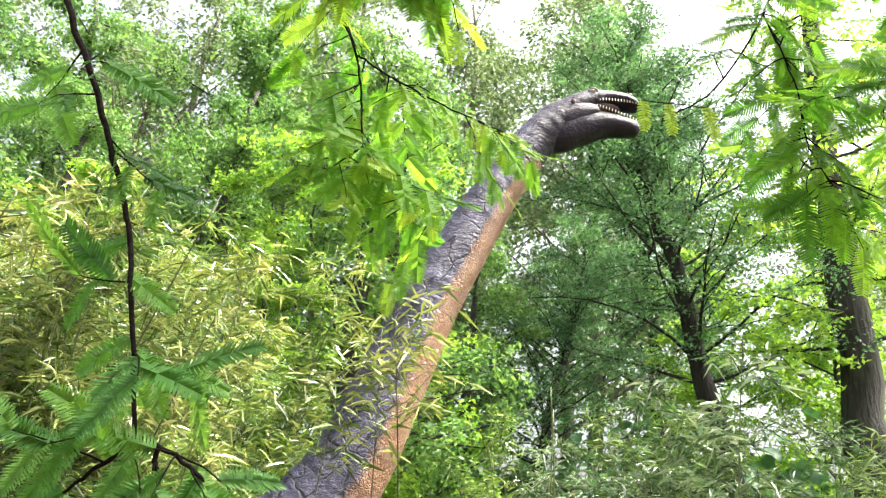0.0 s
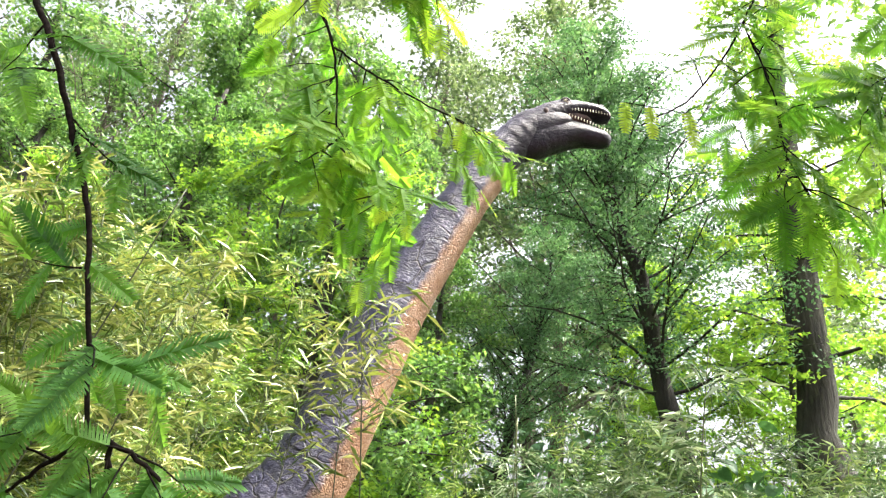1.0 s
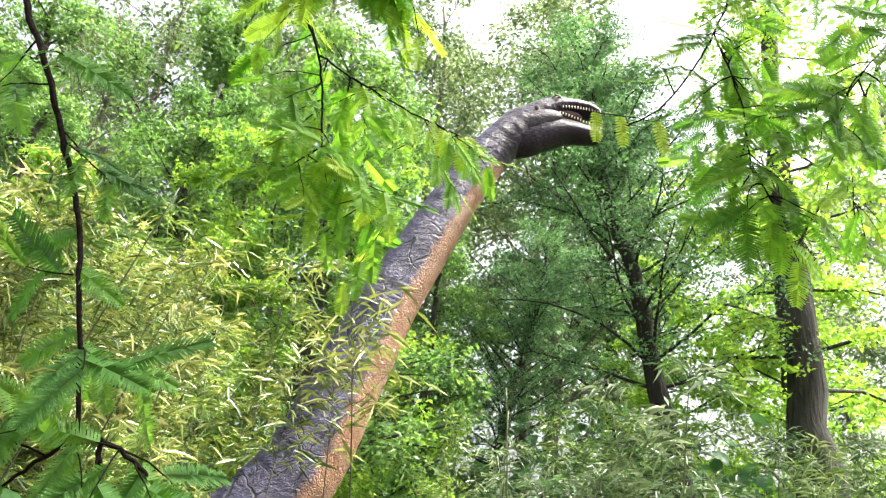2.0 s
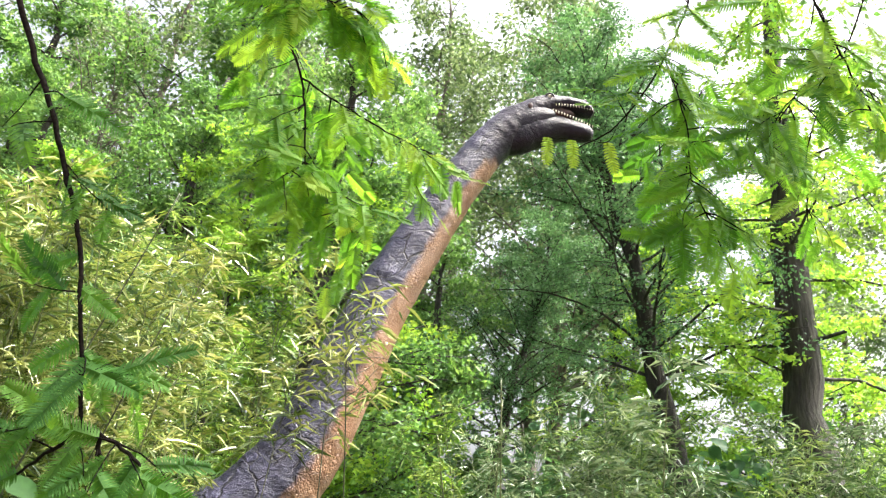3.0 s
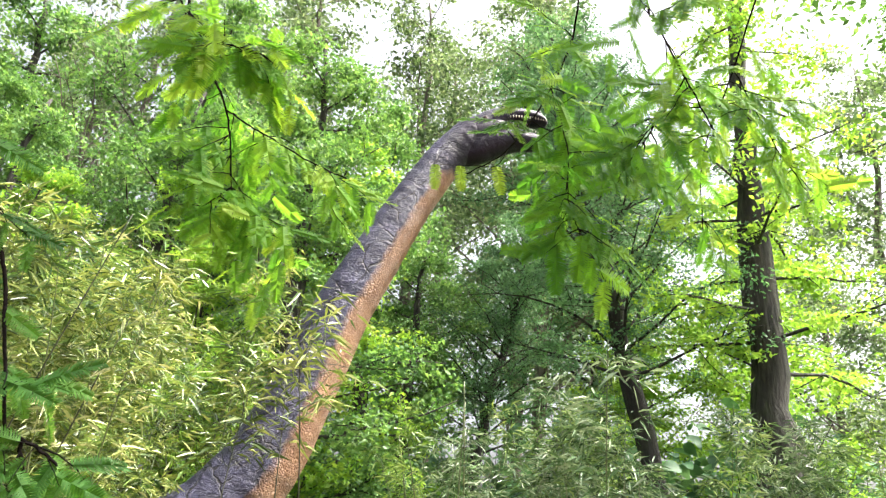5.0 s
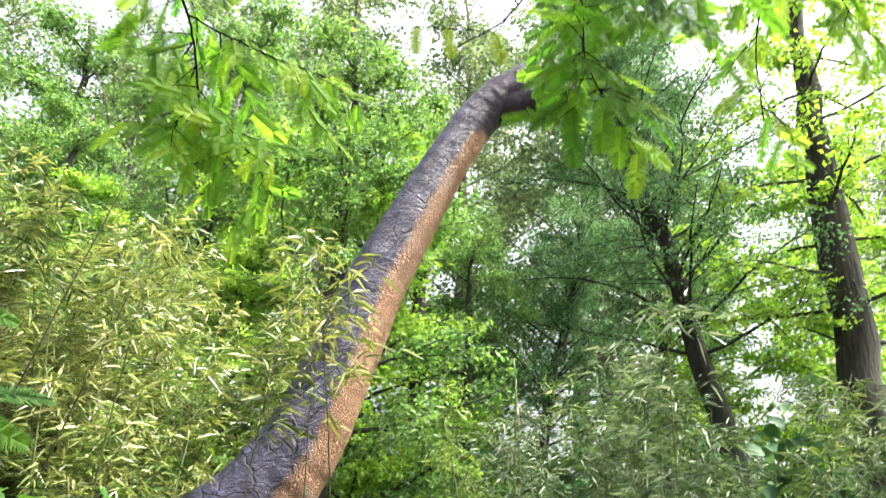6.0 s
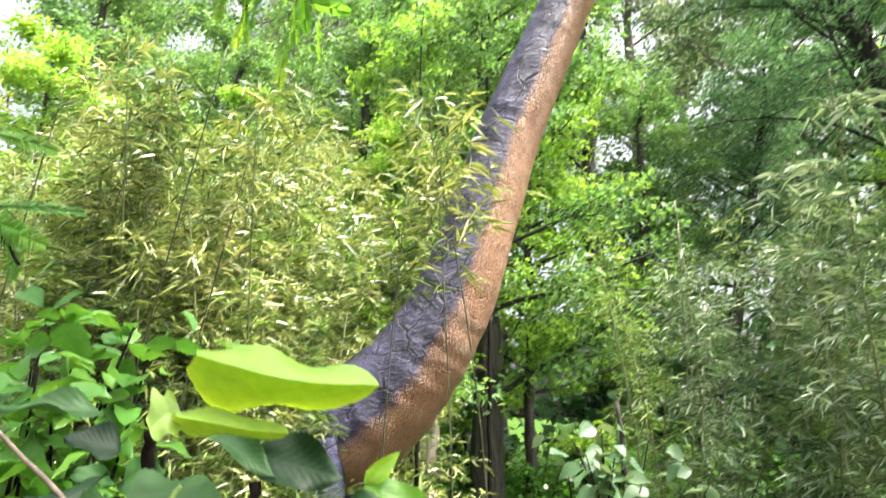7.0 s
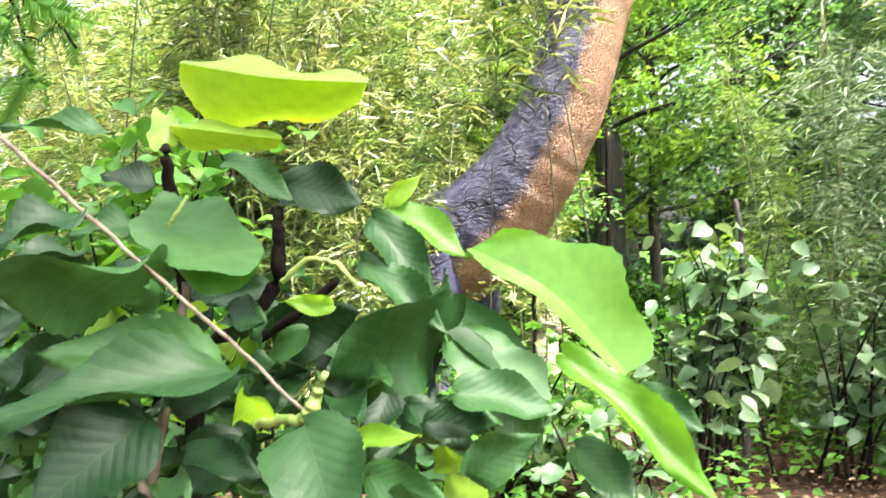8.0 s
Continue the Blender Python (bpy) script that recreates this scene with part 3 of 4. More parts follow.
# ---- bamboo ----
def bamboo(name, label, height, leaf_mat, count, culm_mat=CULM, low=0.12, leaf=(0.05, 0.125), thick=0.009):
    wood, fine, crown = Soup(), Soup(), Soup()
    bend = rng.normal(size=2) * 0.13
    k = np.linspace(0, 1, 16)[:, None]
    line = np.hstack([bend * k**2 * height, k * height])
    tube(wood, line, np.linspace(thick, 0.002, 16) * (1 + 0.25 * (np.arange(16) % 2)), 6)
    base, way = [], []
    nodes = max(10, int(height * 7))
    for n in range(nodes):
        u = low + (1 - low) * n / nodes
        p = line[0] * 0 + [bend[0] * u**2 * height, bend[1] * u**2 * height, u * height]
        for _ in range(2):
            a = rng.uniform(0, 6.28)
            tl = limb_line(p, (math.cos(a), math.sin(a), 0.9), rng.uniform(0.2, 0.5) * (1.15 - 0.6 * u), 5, 0.12)
            tube(fine, tl, np.linspace(0.0025, 0.001, 6), 3)
            m = count // (2 * nodes)
            at = rng.integers(2, 6, m)
            base.append(tl[at] + rng.normal(size=(m, 3)) * 0.025)
            way.append(unit(tl[-1] - tl[0]) * 0.7 + rng.normal(size=(m, 3)) * [0.7, 0.7, 0.45] + [0, 0, -0.2])
    base, way = np.concatenate(base), np.concatenate(way)
    n = len(base)
    length = rng.uniform(*leaf, n)
    leaves(crown, base, way, scattered(n, 1.0), length, length * rng.uniform(0.09, 0.145, n), 0.3, 0.18, 0.35)
    ob = thing(name, label, "bamboo")
    part("culm", wood.mesh("culm", culm_mat, True), ob)
    tagged(part("side_growth", fine.mesh("side_growth", culm_mat), ob), kind="stuff")
    tagged(part("foliage", crown.mesh("foliage", leaf_mat), ob), kind="stuff")
    return ob


stood = []


def thicket(kinds, region, count, heights, group):
    x0, x1, y0, y1 = region
    for n in range(count):
        x, y = rng.uniform(x0, x1), rng.uniform(y0, y1)
        ob, tall = kinds[n % len(kinds)]
        want = rng.uniform(*heights)
        m = pose(x, y, -0.05, rng.uniform(-5, 5), rng.uniform(-5, 5), rng.uniform(0, 360))
        o = copy_thing(ob, m) if ob in stood else ob
        stood.append(ob)
        o.matrix_basis = m @ Matrix.Scale(want / tall, 4)
        tagged(o, group=group)


YELLOW = [(bamboo("bamboo", "yellow-green leafy bamboo with thin upright culm", 3.2, STRAW, 1050, leaf=(0.06, 0.14)), 3.2) for _ in range(4)]
FRESH_STRAW = leaf_material("leaf_bamboo_fresh", [(0.1, (0.025, 0.07, 0.02)), (0.45, (0.12, 0.23, 0.05)), (0.7, (0.28, 0.42, 0.10)), (0.95, (0.50, 0.60, 0.26))], 0.3, 0.28, through_tint=(1.25, 1.15, 0.7), gloss=0.7)
MIXED = [(bamboo("bamboo", "fresh green leafy bamboo with thin upright culm", 3.0, FRESH_STRAW, 900, leaf=(0.065, 0.145)), 3.0) for _ in range(2)]
YELLOW = [YELLOW[0], MIXED[0], YELLOW[1], YELLOW[2], MIXED[1], YELLOW[3]]
GREY = [(bamboo("bamboo", "grey-green leafy bamboo with arching tips", 2.8, SILVER, 700, leaf=(0.075, 0.17)), 2.8) for _ in range(4)]
thicket(YELLOW, (-2.35, -1.45, 3.1, 4.3), 26, (2.4, 3.2), "yellow bamboo")
thicket(YELLOW, (-5.4, -2.35, 3.0, 4.4), 48, (2.2, 3.6), "yellow bamboo")
thicket(YELLOW, (-4.6, -1.1, 5.5, 6.4), 42, (3.1, 4.2), "yellow bamboo")
thicket(YELLOW, (-2.8, -1.35, 2.9, 3.9), 10, (1.5, 2.1), "yellow bamboo")
thicket(YELLOW, (-2.2, -1.15, 3.5, 4.4), 20, (2.7, 3.3), "yellow bamboo")
thicket(YELLOW, (-1.5, -1.1, 3.6, 4.0), 6, (2.0, 2.6), "yellow bamboo")
SPARSE = [bamboo("bamboo", "single thin bamboo with few pale leaves before the statue", 2.4, STRAW, 170, DARK_CULM, 0.74, (0.07, 0.15), 0.0045) for _ in range(2)]
for k, (x, y, h) in enumerate(((-0.22, 4.0, 2.8), (-0.02, 4.05, 3.0), (-0.62, 3.9, 2.6))):
    m = pose(x, y, -0.05, 0, 0, 77 * k)
    o = copy_thing(SPARSE[k % 2], m) if k > 1 else SPARSE[k]
    o.matrix_basis = m @ Matrix.Scale(h / 2.4, 4)
GREY = [GREY[0], MIXED[0], GREY[1], GREY[2], MIXED[1], GREY[3]]
thicket(GREY, (0.6, 2.7, 4.6, 6.6), 33, (2.1, 3.1), "grey bamboo")
thicket(GREY, (2.7, 4.3, 5.0, 6.6), 10, (1.7, 2.5), "grey bamboo")
thicket(GREY, (4.0, 5.8, 6.7, 7.6), 12, (2.7, 3.4), "grey bamboo")


# ---- hanging feathery branches close to the camera ----
def frond_mesh(pairs, length, half, material=None):
    """A feathery spray: one stalk, and flat narrow leaflets growing from it in two rows."""
    s = Soup()
    u = np.linspace(0, 1.0, pairs + 1)
    stalk = np.stack([u * length, 0 * u, -0.12 * length * u**2], 1)
    v, f = [*stalk], []
    for side in (-1, 1):
        for k in range(pairs):
            reach = half * math.sin(math.pi * (0.14 + 0.80 * u[k])) ** 0.55 * rng.uniform(0.9, 1.08)
            way = unit(np.array([0.38 + 0.45 * u[k], side, rng.uniform(-0.22, 0.05)]))
            step = length / pairs
            a, b = stalk[k] + way * reach * 0.78 + [step * 0.36, 0, 0], stalk[k] + way * reach * 0.72 - [step * 0.34, 0, 0]
            n = len(v)
            v += [a, b, stalk[k] + way * reach]
            f += [[k, k + 1, n], [k, n, n + 1], [n + 1, n, n + 2]]
    s.put(v, f)
    return s.mesh("frond", material or FEATHER)


FRONDS = [frond_mesh(20, 0.12, 0.033), frond_mesh(23, 0.135, 0.036), frond_mesh(16, 0.095, 0.030)]
FEATHER_PALE = leaf_material("leaf_feather_pale", [(0.15, (0.36, 0.55, 0.06)), (0.9, (0.50, 0.66, 0.09))], 0.6, 0.6, by_object=True)
# Same frond shapes in the shaded colour, for the left branch.
SHADED_FRONDS = [frond_mesh(20, 0.12, 0.033, FEATHER_SHADED), frond_mesh(23, 0.135, 0.036, FEATHER_SHADED), frond_mesh(16, 0.095, 0.030, FEATHER_SHADED)]
PALE_FROND = frond_mesh(12, 0.09, 0.027, FEATHER_PALE)


def frond(parent, at, way, normal, mesh=None, size=0):
    way = Vector(way).normalized()
    side = Vector(normal).cross(way).normalized()
    m = Matrix((way, side, way.cross(side))).transposed().to_4x4()
    ob = part("frond", mesh or FRONDS[rng.integers(3)], parent)
    ob.matrix_basis = Matrix.Translation(at) @ m @ Matrix.Scale(size or rng.uniform(0.85, 1.25), 4)


def line_mesh(points, r):
    s = Soup()
    tube(s, smooth_line(points, 4 * len(points)), r, 4)
    return s.mesh("twig", TWIG, True)


def hanging_branch(lines, twigs, thick, bare, length=(0.14, 0.30), close=0.034, until=1.0, fronds=FRONDS):
    """Dark limbs along the given lines; side twigs with feathery fronds in two rows, spread towards and past the eye."""
    ob = thing("hanging_branch", "dark thin hanging branch with feathery bright green fronds", "branch", "hanging branches")
    rows = []
    for n, line in enumerate(lines):
        p = smooth_line(line, 5 * len(line))
        p = p + rng.normal(size=p.shape) * 0.0014
        s = Soup()
        tube(s, p, np.linspace(thick if n == 0 else thick * 0.6, thick * (0.5 if n == 0 else 0.35), len(p)), 7)
        part("limb", s.mesh("limb", TWIG, True), ob)
        rows.append(p[int(len(p) * bare):max(int(len(p) * until), 1)] if n == 0 else p)
    pts = np.concatenate(rows)
    for _ in range(twigs):
        at = pts[rng.integers(len(pts))]
        a = rng.uniform(0, 6.28)
        tl = limb_line(at, (math.cos(a), 0.6 * math.sin(a), rng.uniform(-0.75, 0.25)), rng.uniform(*length), 5, 0.10, 0.12)
        s = Soup()
        tube(s, tl, np.linspace(0.0024, 0.001, 6), 4)
        part("twig", s.mesh("twig", TWIG, True), ob)
        tl = smooth_line(tl, max(4, int(np.linalg.norm(tl[-1] - tl[0]) / close)))
        run = unit(tl[-1] - tl[0])
        flat = unit(np.array([0.1, -0.85, 0.5]) + rng.normal(size=3) * 0.35)
        out = unit(np.cross(flat, run))
        for k, q in enumerate(tl[1:]):
            side = out * (1 if k % 2 else -1)
            frond(ob, q, side + run * 0.75 + [0, 0, -0.45] + rng.normal(size=3) * 0.15, flat + rng.normal(size=3) * 0.25, fronds[rng.integers(3)])
    return ob


hanging_branch([[(-1.22, 1.12, 3.75), (-1.10, 1.16, 3.2), (-0.998, 1.20, 2.90), (-0.859, 1.234, 2.613), (-0.787, 1.24, 2.492), (-0.716, 1.245, 2.352), (-0.651, 1.244, 2.225), (-0.606, 1.254, 2.113), (-0.562, 1.271, 1.944), (-0.515, 1.300, 1.747)],
                [(-0.515, 1.300, 1.747), (-0.577, 1.327, 1.693), (-0.64, 1.351, 1.646)],
                [(-0.515, 1.300, 1.747), (-0.478, 1.302, 1.739), (-0.398, 1.316, 1.697), (-0.34, 1.339, 1.637), (-0.29, 1.36, 1.56)],
                [(-0.478, 1.302, 1.739), (-0.464, 1.344, 1.642), (-0.46, 1.36, 1.53)]], 21, 0.0088, 0.14, (0.08, 0.17), fronds=SHADED_FRONDS)
hanging_branch([[(-0.56, 1.56, 3.78), (-0.475, 1.63, 3.239), (-0.389, 1.678, 3.118), (-0.318, 1.73, 2.991), (-0.288, 1.788, 2.855), (-0.273, 1.843, 2.727)],
                [(-0.318, 1.73, 2.991), (-0.226, 1.747, 2.941), (-0.118, 1.762, 2.893), (0.014, 1.736, 2.813), (0.157, 1.75, 2.764)],
                [(-0.273, 1.843, 2.727), (-0.147, 1.887, 2.611), (-0.033, 1.912, 2.541)],
                [(-0.273, 1.843, 2.727), (-0.395, 1.889, 2.636)]], 38, 0.0058, 0.3, (0.12, 0.27))
hanging_branch([[(0.93, 1.37, 3.75), (0.92, 1.438, 3.313), (0.846, 1.483, 3.061), (0.71, 1.525, 2.821), (0.559, 1.522, 2.697)],
                [(0.846, 1.483, 3.061), (0.90, 1.47, 2.82), (0.90, 1.45, 2.62), (0.93, 1.42, 2.48)]], 36, 0.0042, 0.30, (0.10, 0.22), until=0.75)
fork = bpy.data.objects["hanging_branch"]
for q, w in (((-0.55, 1.278, 1.90), (1, 0, -0.6)), ((-0.64, 1.351, 1.646), (-0.8, 0, -0.5)), ((-0.398, 1.316, 1.697), (0.6, 0, -0.6)), ((-0.34, 1.339, 1.637), (0.9, 0, -0.3)),
             ((-0.59, 1.262, 2.04), (0.9, 0, -0.5)), ((-0.605, 1.254, 2.11), (-0.9, 0, -0.4)), ((-0.56, 1.27, 1.92), (-0.9, 0, -0.7))):
    frond(fork, q, w, (0.1, -1, 0.25), SHADED_FRONDS[rng.integers(3)])
tip = bpy.data.objects["hanging_branch.002"]
for q, w, k in (((0.466, 1.385, 2.655), (0.05, 0, -1), 0.9), ((0.545, 1.43, 2.685), (0.12, 0, -1), 0.95), ((0.668, 1.49, 2.73), (0.25, 0, -1), 1.1)):
    frond(tip, q, w, (0.1, -1, 0.2), PALE_FROND, k)
part("twig", line_mesh([(0.466, 1.385, 2.655), (0.545, 1.43, 2.687), (0.60, 1.46, 2.71), (0.668, 1.49, 2.732), (0.71, 1.525, 2.821)], 0.0014), tip)
over = bpy.data.objects["hanging_branch.001"]
for q, w, k in (((0.157, 1.75, 2.764), (0.02, 0, -1), 1.2), ((0.165, 1.752, 2.766), (0.9, 0, -0.5), 0.85), ((0.10, 1.745, 2.785), (-0.1, 0, -1), 1.0), ((-0.033, 1.912, 2.541), (0.1, 0, -1), 0.9), ((-0.07, 1.90, 2.56), (-0.7, 0, -0.7), 0.9)):
    frond(over, q, w, (0.1, -1, 0.2), PALE_FROND, k)
hanging_branch([[(1.06, 1.02, 3.62), (1.042, 1.077, 3.132), (1.084, 1.109, 3.048), (1.179, 1.161, 2.909), (1.291, 1.217, 2.757)],
                [(1.179, 1.161, 2.909), (1.12, 1.30, 2.80), (1.08, 1.38, 2.72)]], 30, 0.0042, 0.30, (0.10, 0.22))
hanging_branch([[(-0.60, 1.50, 3.76), (-0.42, 1.25, 3.2), (-0.321, 1.265, 2.985), (-0.20, 1.281, 2.945), (-0.09, 1.297, 2.92)]], 32, 0.004, 0.3, (0.09, 0.19))
hanging_branch([[(1.75, 1.5, 3.9), (1.66, 1.75, 3.45), (1.60, 1.95, 3.15), (1.62, 2.05, 2.85)],
                [(1.66, 1.75, 3.45), (1.85, 1.85, 3.2), (2.0, 1.9, 3.0)]], 34, 0.004, 0.25, (0.12, 0.24))


def overhead_tree():
    """The tree that the hanging branches grow from, behind the walk."""
    ob = thing("overhead_tree", "tall dark-barked tree with long overhanging boughs", "tree")
    stem(ob, [(-2.4, -1.6, -0.2), (-2.42, -1.6, 3.0), (-2.38, -1.58, 6.0), (-2.4, -1.6, 10.0)], 0.26, 0.10, BARK, "trunk")
    stem(ob, [(-2.4, -1.6, 3.5), (-1.9, -0.4, 3.75), (-1.22, 1.12, 3.77), (-0.9, 1.9, 4.0)], 0.05, 0.012, BARK, "bough")
    stem(ob, [(-2.4, -1.6, 3.8), (-1.5, 0.2, 3.95), (-0.58, 1.53, 3.79), (0.2, 1.6, 3.9), (0.93, 1.37, 3.77), (1.75, 1.5, 3.92), (2.4, 1.7, 4.1)], 0.045, 0.010, BARK, "bough")
    stem(ob, [(0.93, 1.37, 3.77), (1.06, 1.02, 3.63), (1.2, 0.7, 3.7)], 0.012, 0.006, BARK, "bough")


# ---- broad-leaved shrub close to the camera ----
def blade_mesh(wave, notch, material, plump=0.7):
    """A broad leaf one metre long and one wide: creased midrib, rippled and toothed rim, drooping tip."""
    s = Soup()
    n, m = 27, 7
    u = np.linspace(0, 1, n)
    half = 0.5 * (np.sin(np.pi * u**0.80) ** plump) * (1 - 0.30 * u**3)
    half = half * (1 + notch * (np.arange(n) % 2)) + 0.004
    w = np.linspace(-1, 1, m)
    x = np.tile(u[:, None], (1, m)) - 0.05 * abs(w)
    y = half[:, None] * w
    z = 0.10 * abs(y) + 0.45 * y**2 + wave * np.sin(u[:, None] * 9 + 2.2 * w) * abs(w) ** 2 - 0.16 * u[:, None] ** 2
    i, j = np.meshgrid(np.arange(n - 1), np.arange(m - 1), indexing="ij")
    a, b, c, d = i * m + j, (i + 1) * m + j, (i + 1) * m + j + 1, i * m + j + 1
    s.put(np.stack([x, y, z], -1), np.concatenate([np.stack([a, b, c], -1).reshape(-1, 3), np.stack([a, c, d], -1).reshape(-1, 3)]))
    return s.mesh("leaf", material, True)


YOUNG = leaf_material("leaf_broad_young", [(0.1, (0.09, 0.27, 0.02)), (0.5, (0.16, 0.37, 0.03)), (0.9, (0.28, 0.48, 0.04))], 0.58, 0.4, by_object=True, veins=True)
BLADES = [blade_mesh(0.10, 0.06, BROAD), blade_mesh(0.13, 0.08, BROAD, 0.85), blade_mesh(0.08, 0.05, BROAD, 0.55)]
YOUNG_BLADES = [blade_mesh(0.07, 0.05, YOUNG), blade_mesh(0.10, 0.06, YOUNG, 0.6)]
shrub = thing("broadleaf_shrub", "shrub with large toothed bright green leaves on dark stems", "shrub")


def blade(base, tip, width, normal, young=False):
    base, tip = Vector(base), Vector(tip)
    way = (tip - base).normalized()
    side = Vector(normal).cross(way).normalized()
    up = way.cross(side)
    long = (tip - base).length
    ob = part("leaf", YOUNG_BLADES[rng.integers(2)] if young else BLADES[rng.integers(3)], shrub)
    ob.matrix_basis = Matrix.Translation(base) @ Matrix((way, side, up)).transposed().to_4x4() @ Matrix.Diagonal((long * 1.03, width * 0.88, (long + width) / 2, 1))
    return ob


def stem(parent, line, r0, r1, material, name="stem"):
    p = smooth_line(line, 5 * len(line))
    s = Soup()
    tube(s, p + rng.normal(size=p.shape) * r1 * 0.25, np.linspace(r0, r1, len(p)) * (1 + 0.12 * rng.normal(size=len(p)).clip(-1, 1)), 8)
    return part(name, s.mesh(name, material, True), parent)


overhead_tree()
stem(shrub, [(0.179, 1.223, -0.05), (0.18, 1.22, 0.45), (0.241, 1.199, 0.915), (0.31, 1.215, 1.014), (0.368, 1.225, 1.062), (0.385, 1.223, 1.125), (0.385, 1.222, 1.18)], 0.016, 0.008, TWIG)
stem(shrub, [(0.241, 1.199, 0.915), (0.244, 1.2, 0.997), (0.256, 1.172, 1.065), (0.282, 1.128, 1.213), (0.297, 1.113, 1.263)], 0.010, 0.007, TWIG)
stem(shrub, [(0.241, 1.199, 0.915), (0.315, 1.23, 0.988), (0.387, 1.248, 1.029), (0.457, 1.265, 1.076)], 0.009, 0.006, TWIG)
stem(shrub, [(0.345, 1.029, -0.05), (0.345, 1.029, 0.783), (0.335, 1.046, 0.828), (0.339, 1.071, 0.947), (0.35, 1.087, 1.043), (0.356, 1.091, 1.085)], 0.007, 0.005, STICK)
stem(shrub, [(0.403, 1.21, 1.079), (0.441, 1.22, 1.108), (0.477, 1.241, 1.1), (0.489, 1.249, 1.076)], 0.004, 0.003, STALK)
stem(shrub, [(0.50, 1.06, 0.93), (0.56, 1.04, 0.945), (0.597, 1.035, 0.951)], 0.005, 0.006, STALK)
stem(shrub, [(0.597, 1.035, 0.951), (0.605, 1.039, 0.973), (0.613, 1.044, 0.996)], 0.009, 0.004, STALK, "bud")
stick = thing("dry_stick", "thin pale dry stick lying across the shrub", "stick")
stem(stick, [(0.13, 0.91, 1.35), (0.224, 0.943, 1.263), (0.34, 0.977, 1.163), (0.431, 1.007, 1.083), (0.52, 1.025, 1.014), (0.597, 1.035, 0.954)], 0.0030, 0.0022, STICK, "shaft")
blade((0.282, 1.046, 1.271), (0.214, 0.949, 1.289), 0.047, (0.25, -0.43, 0.80))
blade((0.375, 1.044, 1.107), (0.328, 0.855, 1.075), 0.145, (0.35, -0.61, -0.75))
blade((0.530, 0.996, 0.999), (0.440, 0.805, 0.999), 0.089, (0.28, -0.48, 0.80))
blade((0.509, 0.915, 0.967), (0.488, 0.822, 0.916), 0.106, (0.45, -0.78, 0.39))
blade((0.635, 0.988, 0.958), (0.723, 0.924, 0.893), 0.098, (0.38, -0.65, 0.64))
blade((0.637, 1.265, 1.060), (0.587, 1.098, 0.967), 0.175, (0.62, -0.68, -0.7))
blade((0.518, 1.265, 1.163), (0.618, 1.254, 1.061), 0.072, (0.66, -0.54, 0.08))
blade((0.521, 1.301, 1.176), (0.632, 1.331, 1.113), 0.067, (0.30, -0.52, 0.70), True)
blade((0.779, 1.278, 0.987), (0.960, 1.269, 0.846), 0.061, (0.57, -0.59, 0.49), True)
blade((0.528, 1.224, 1.106), (0.655, 1.230, 1.018), 0.061, (0.35, -0.61, 0.59))
blade((0.372, 1.249, 1.215), (0.494, 1.273, 1.192), 0.096, (0.40, -0.69, 0.39))
blade((0.303, 1.209, 1.254), (0.420, 1.219, 1.198), 0.055, (0.30, -0.52, 0.70))
blade((0.337, 1.254, 1.002), (0.458, 1.300, 1.025), 0.104, (0.40, -0.69, -0.21))
blade((0.592, 1.079, 0.908), (0.681, 1.107, 0.931), 0.034, (0.30, -0.52, 0.70), True)
blade((0.617, 1.185, 0.936), (0.708, 1.192, 0.895), 0.056, (0.35, -0.61, 0.59))
blade((0.787, 1.284, 0.880), (0.869, 1.239, 0.842), 0.065, (0.35, -0.61, 0.59))
blade((0.659, 1.048, 0.899), (0.744, 1.051, 0.884), 0.049, (0.40, -0.69, 0.29))
blade((0.359, 1.059, 0.937), (0.446, 1.086, 0.975), 0.062, (0.40, -0.69, 0.29))
blade((0.408, 1.042, 0.893), (0.512, 1.056, 0.880), 0.051, (0.30, -0.52, 0.70))
blade((0.626, 1.237, 0.867), (0.694, 1.254, 0.847), 0.047, (0.35, -0.61, 0.49))
blade((0.297, 1.068, 1.158), (0.259, 0.999, 1.155), 0.056, (0.30, -0.52, 0.60))
blade((0.370, 0.948, 1.164), (0.356, 0.848, 1.134), 0.065, (0.30, -0.52, 0.70))
blade((0.442, 1.060, 0.996), (0.348, 0.913, 1.030), 0.092, (0.35, -0.61, 0.49))
blade((0.518, 1.299, 1.180), (0.560, 1.323, 1.222), 0.031, (0.62, -0.68, 0.19), True)
blade((0.193, 1.169, 1.223), (0.148, 1.119, 1.247), 0.066, (0.30, -0.52, 0.60))
blade((0.717, 1.414, 1.090), (0.649, 1.340, 1.105), 0.036, (0.20, -0.35, 0.90))
blade((0.842, 1.361, 0.936), (0.920, 1.360, 0.896), 0.047, (0.40, -0.69, 0.39))
blade((0.195, 1.057, 0.983), (0.128, 0.972, 0.978), 0.092, (0.40, -0.69, 0.19))
blade((0.373, 1.160, 0.880), (0.321, 1.084, 0.815), 0.092, (0.40, -0.69, 0.19))
blade((0.643, 1.374, 0.912), (0.714, 1.358, 0.846), 0.079, (0.40, -0.69, 0.29))


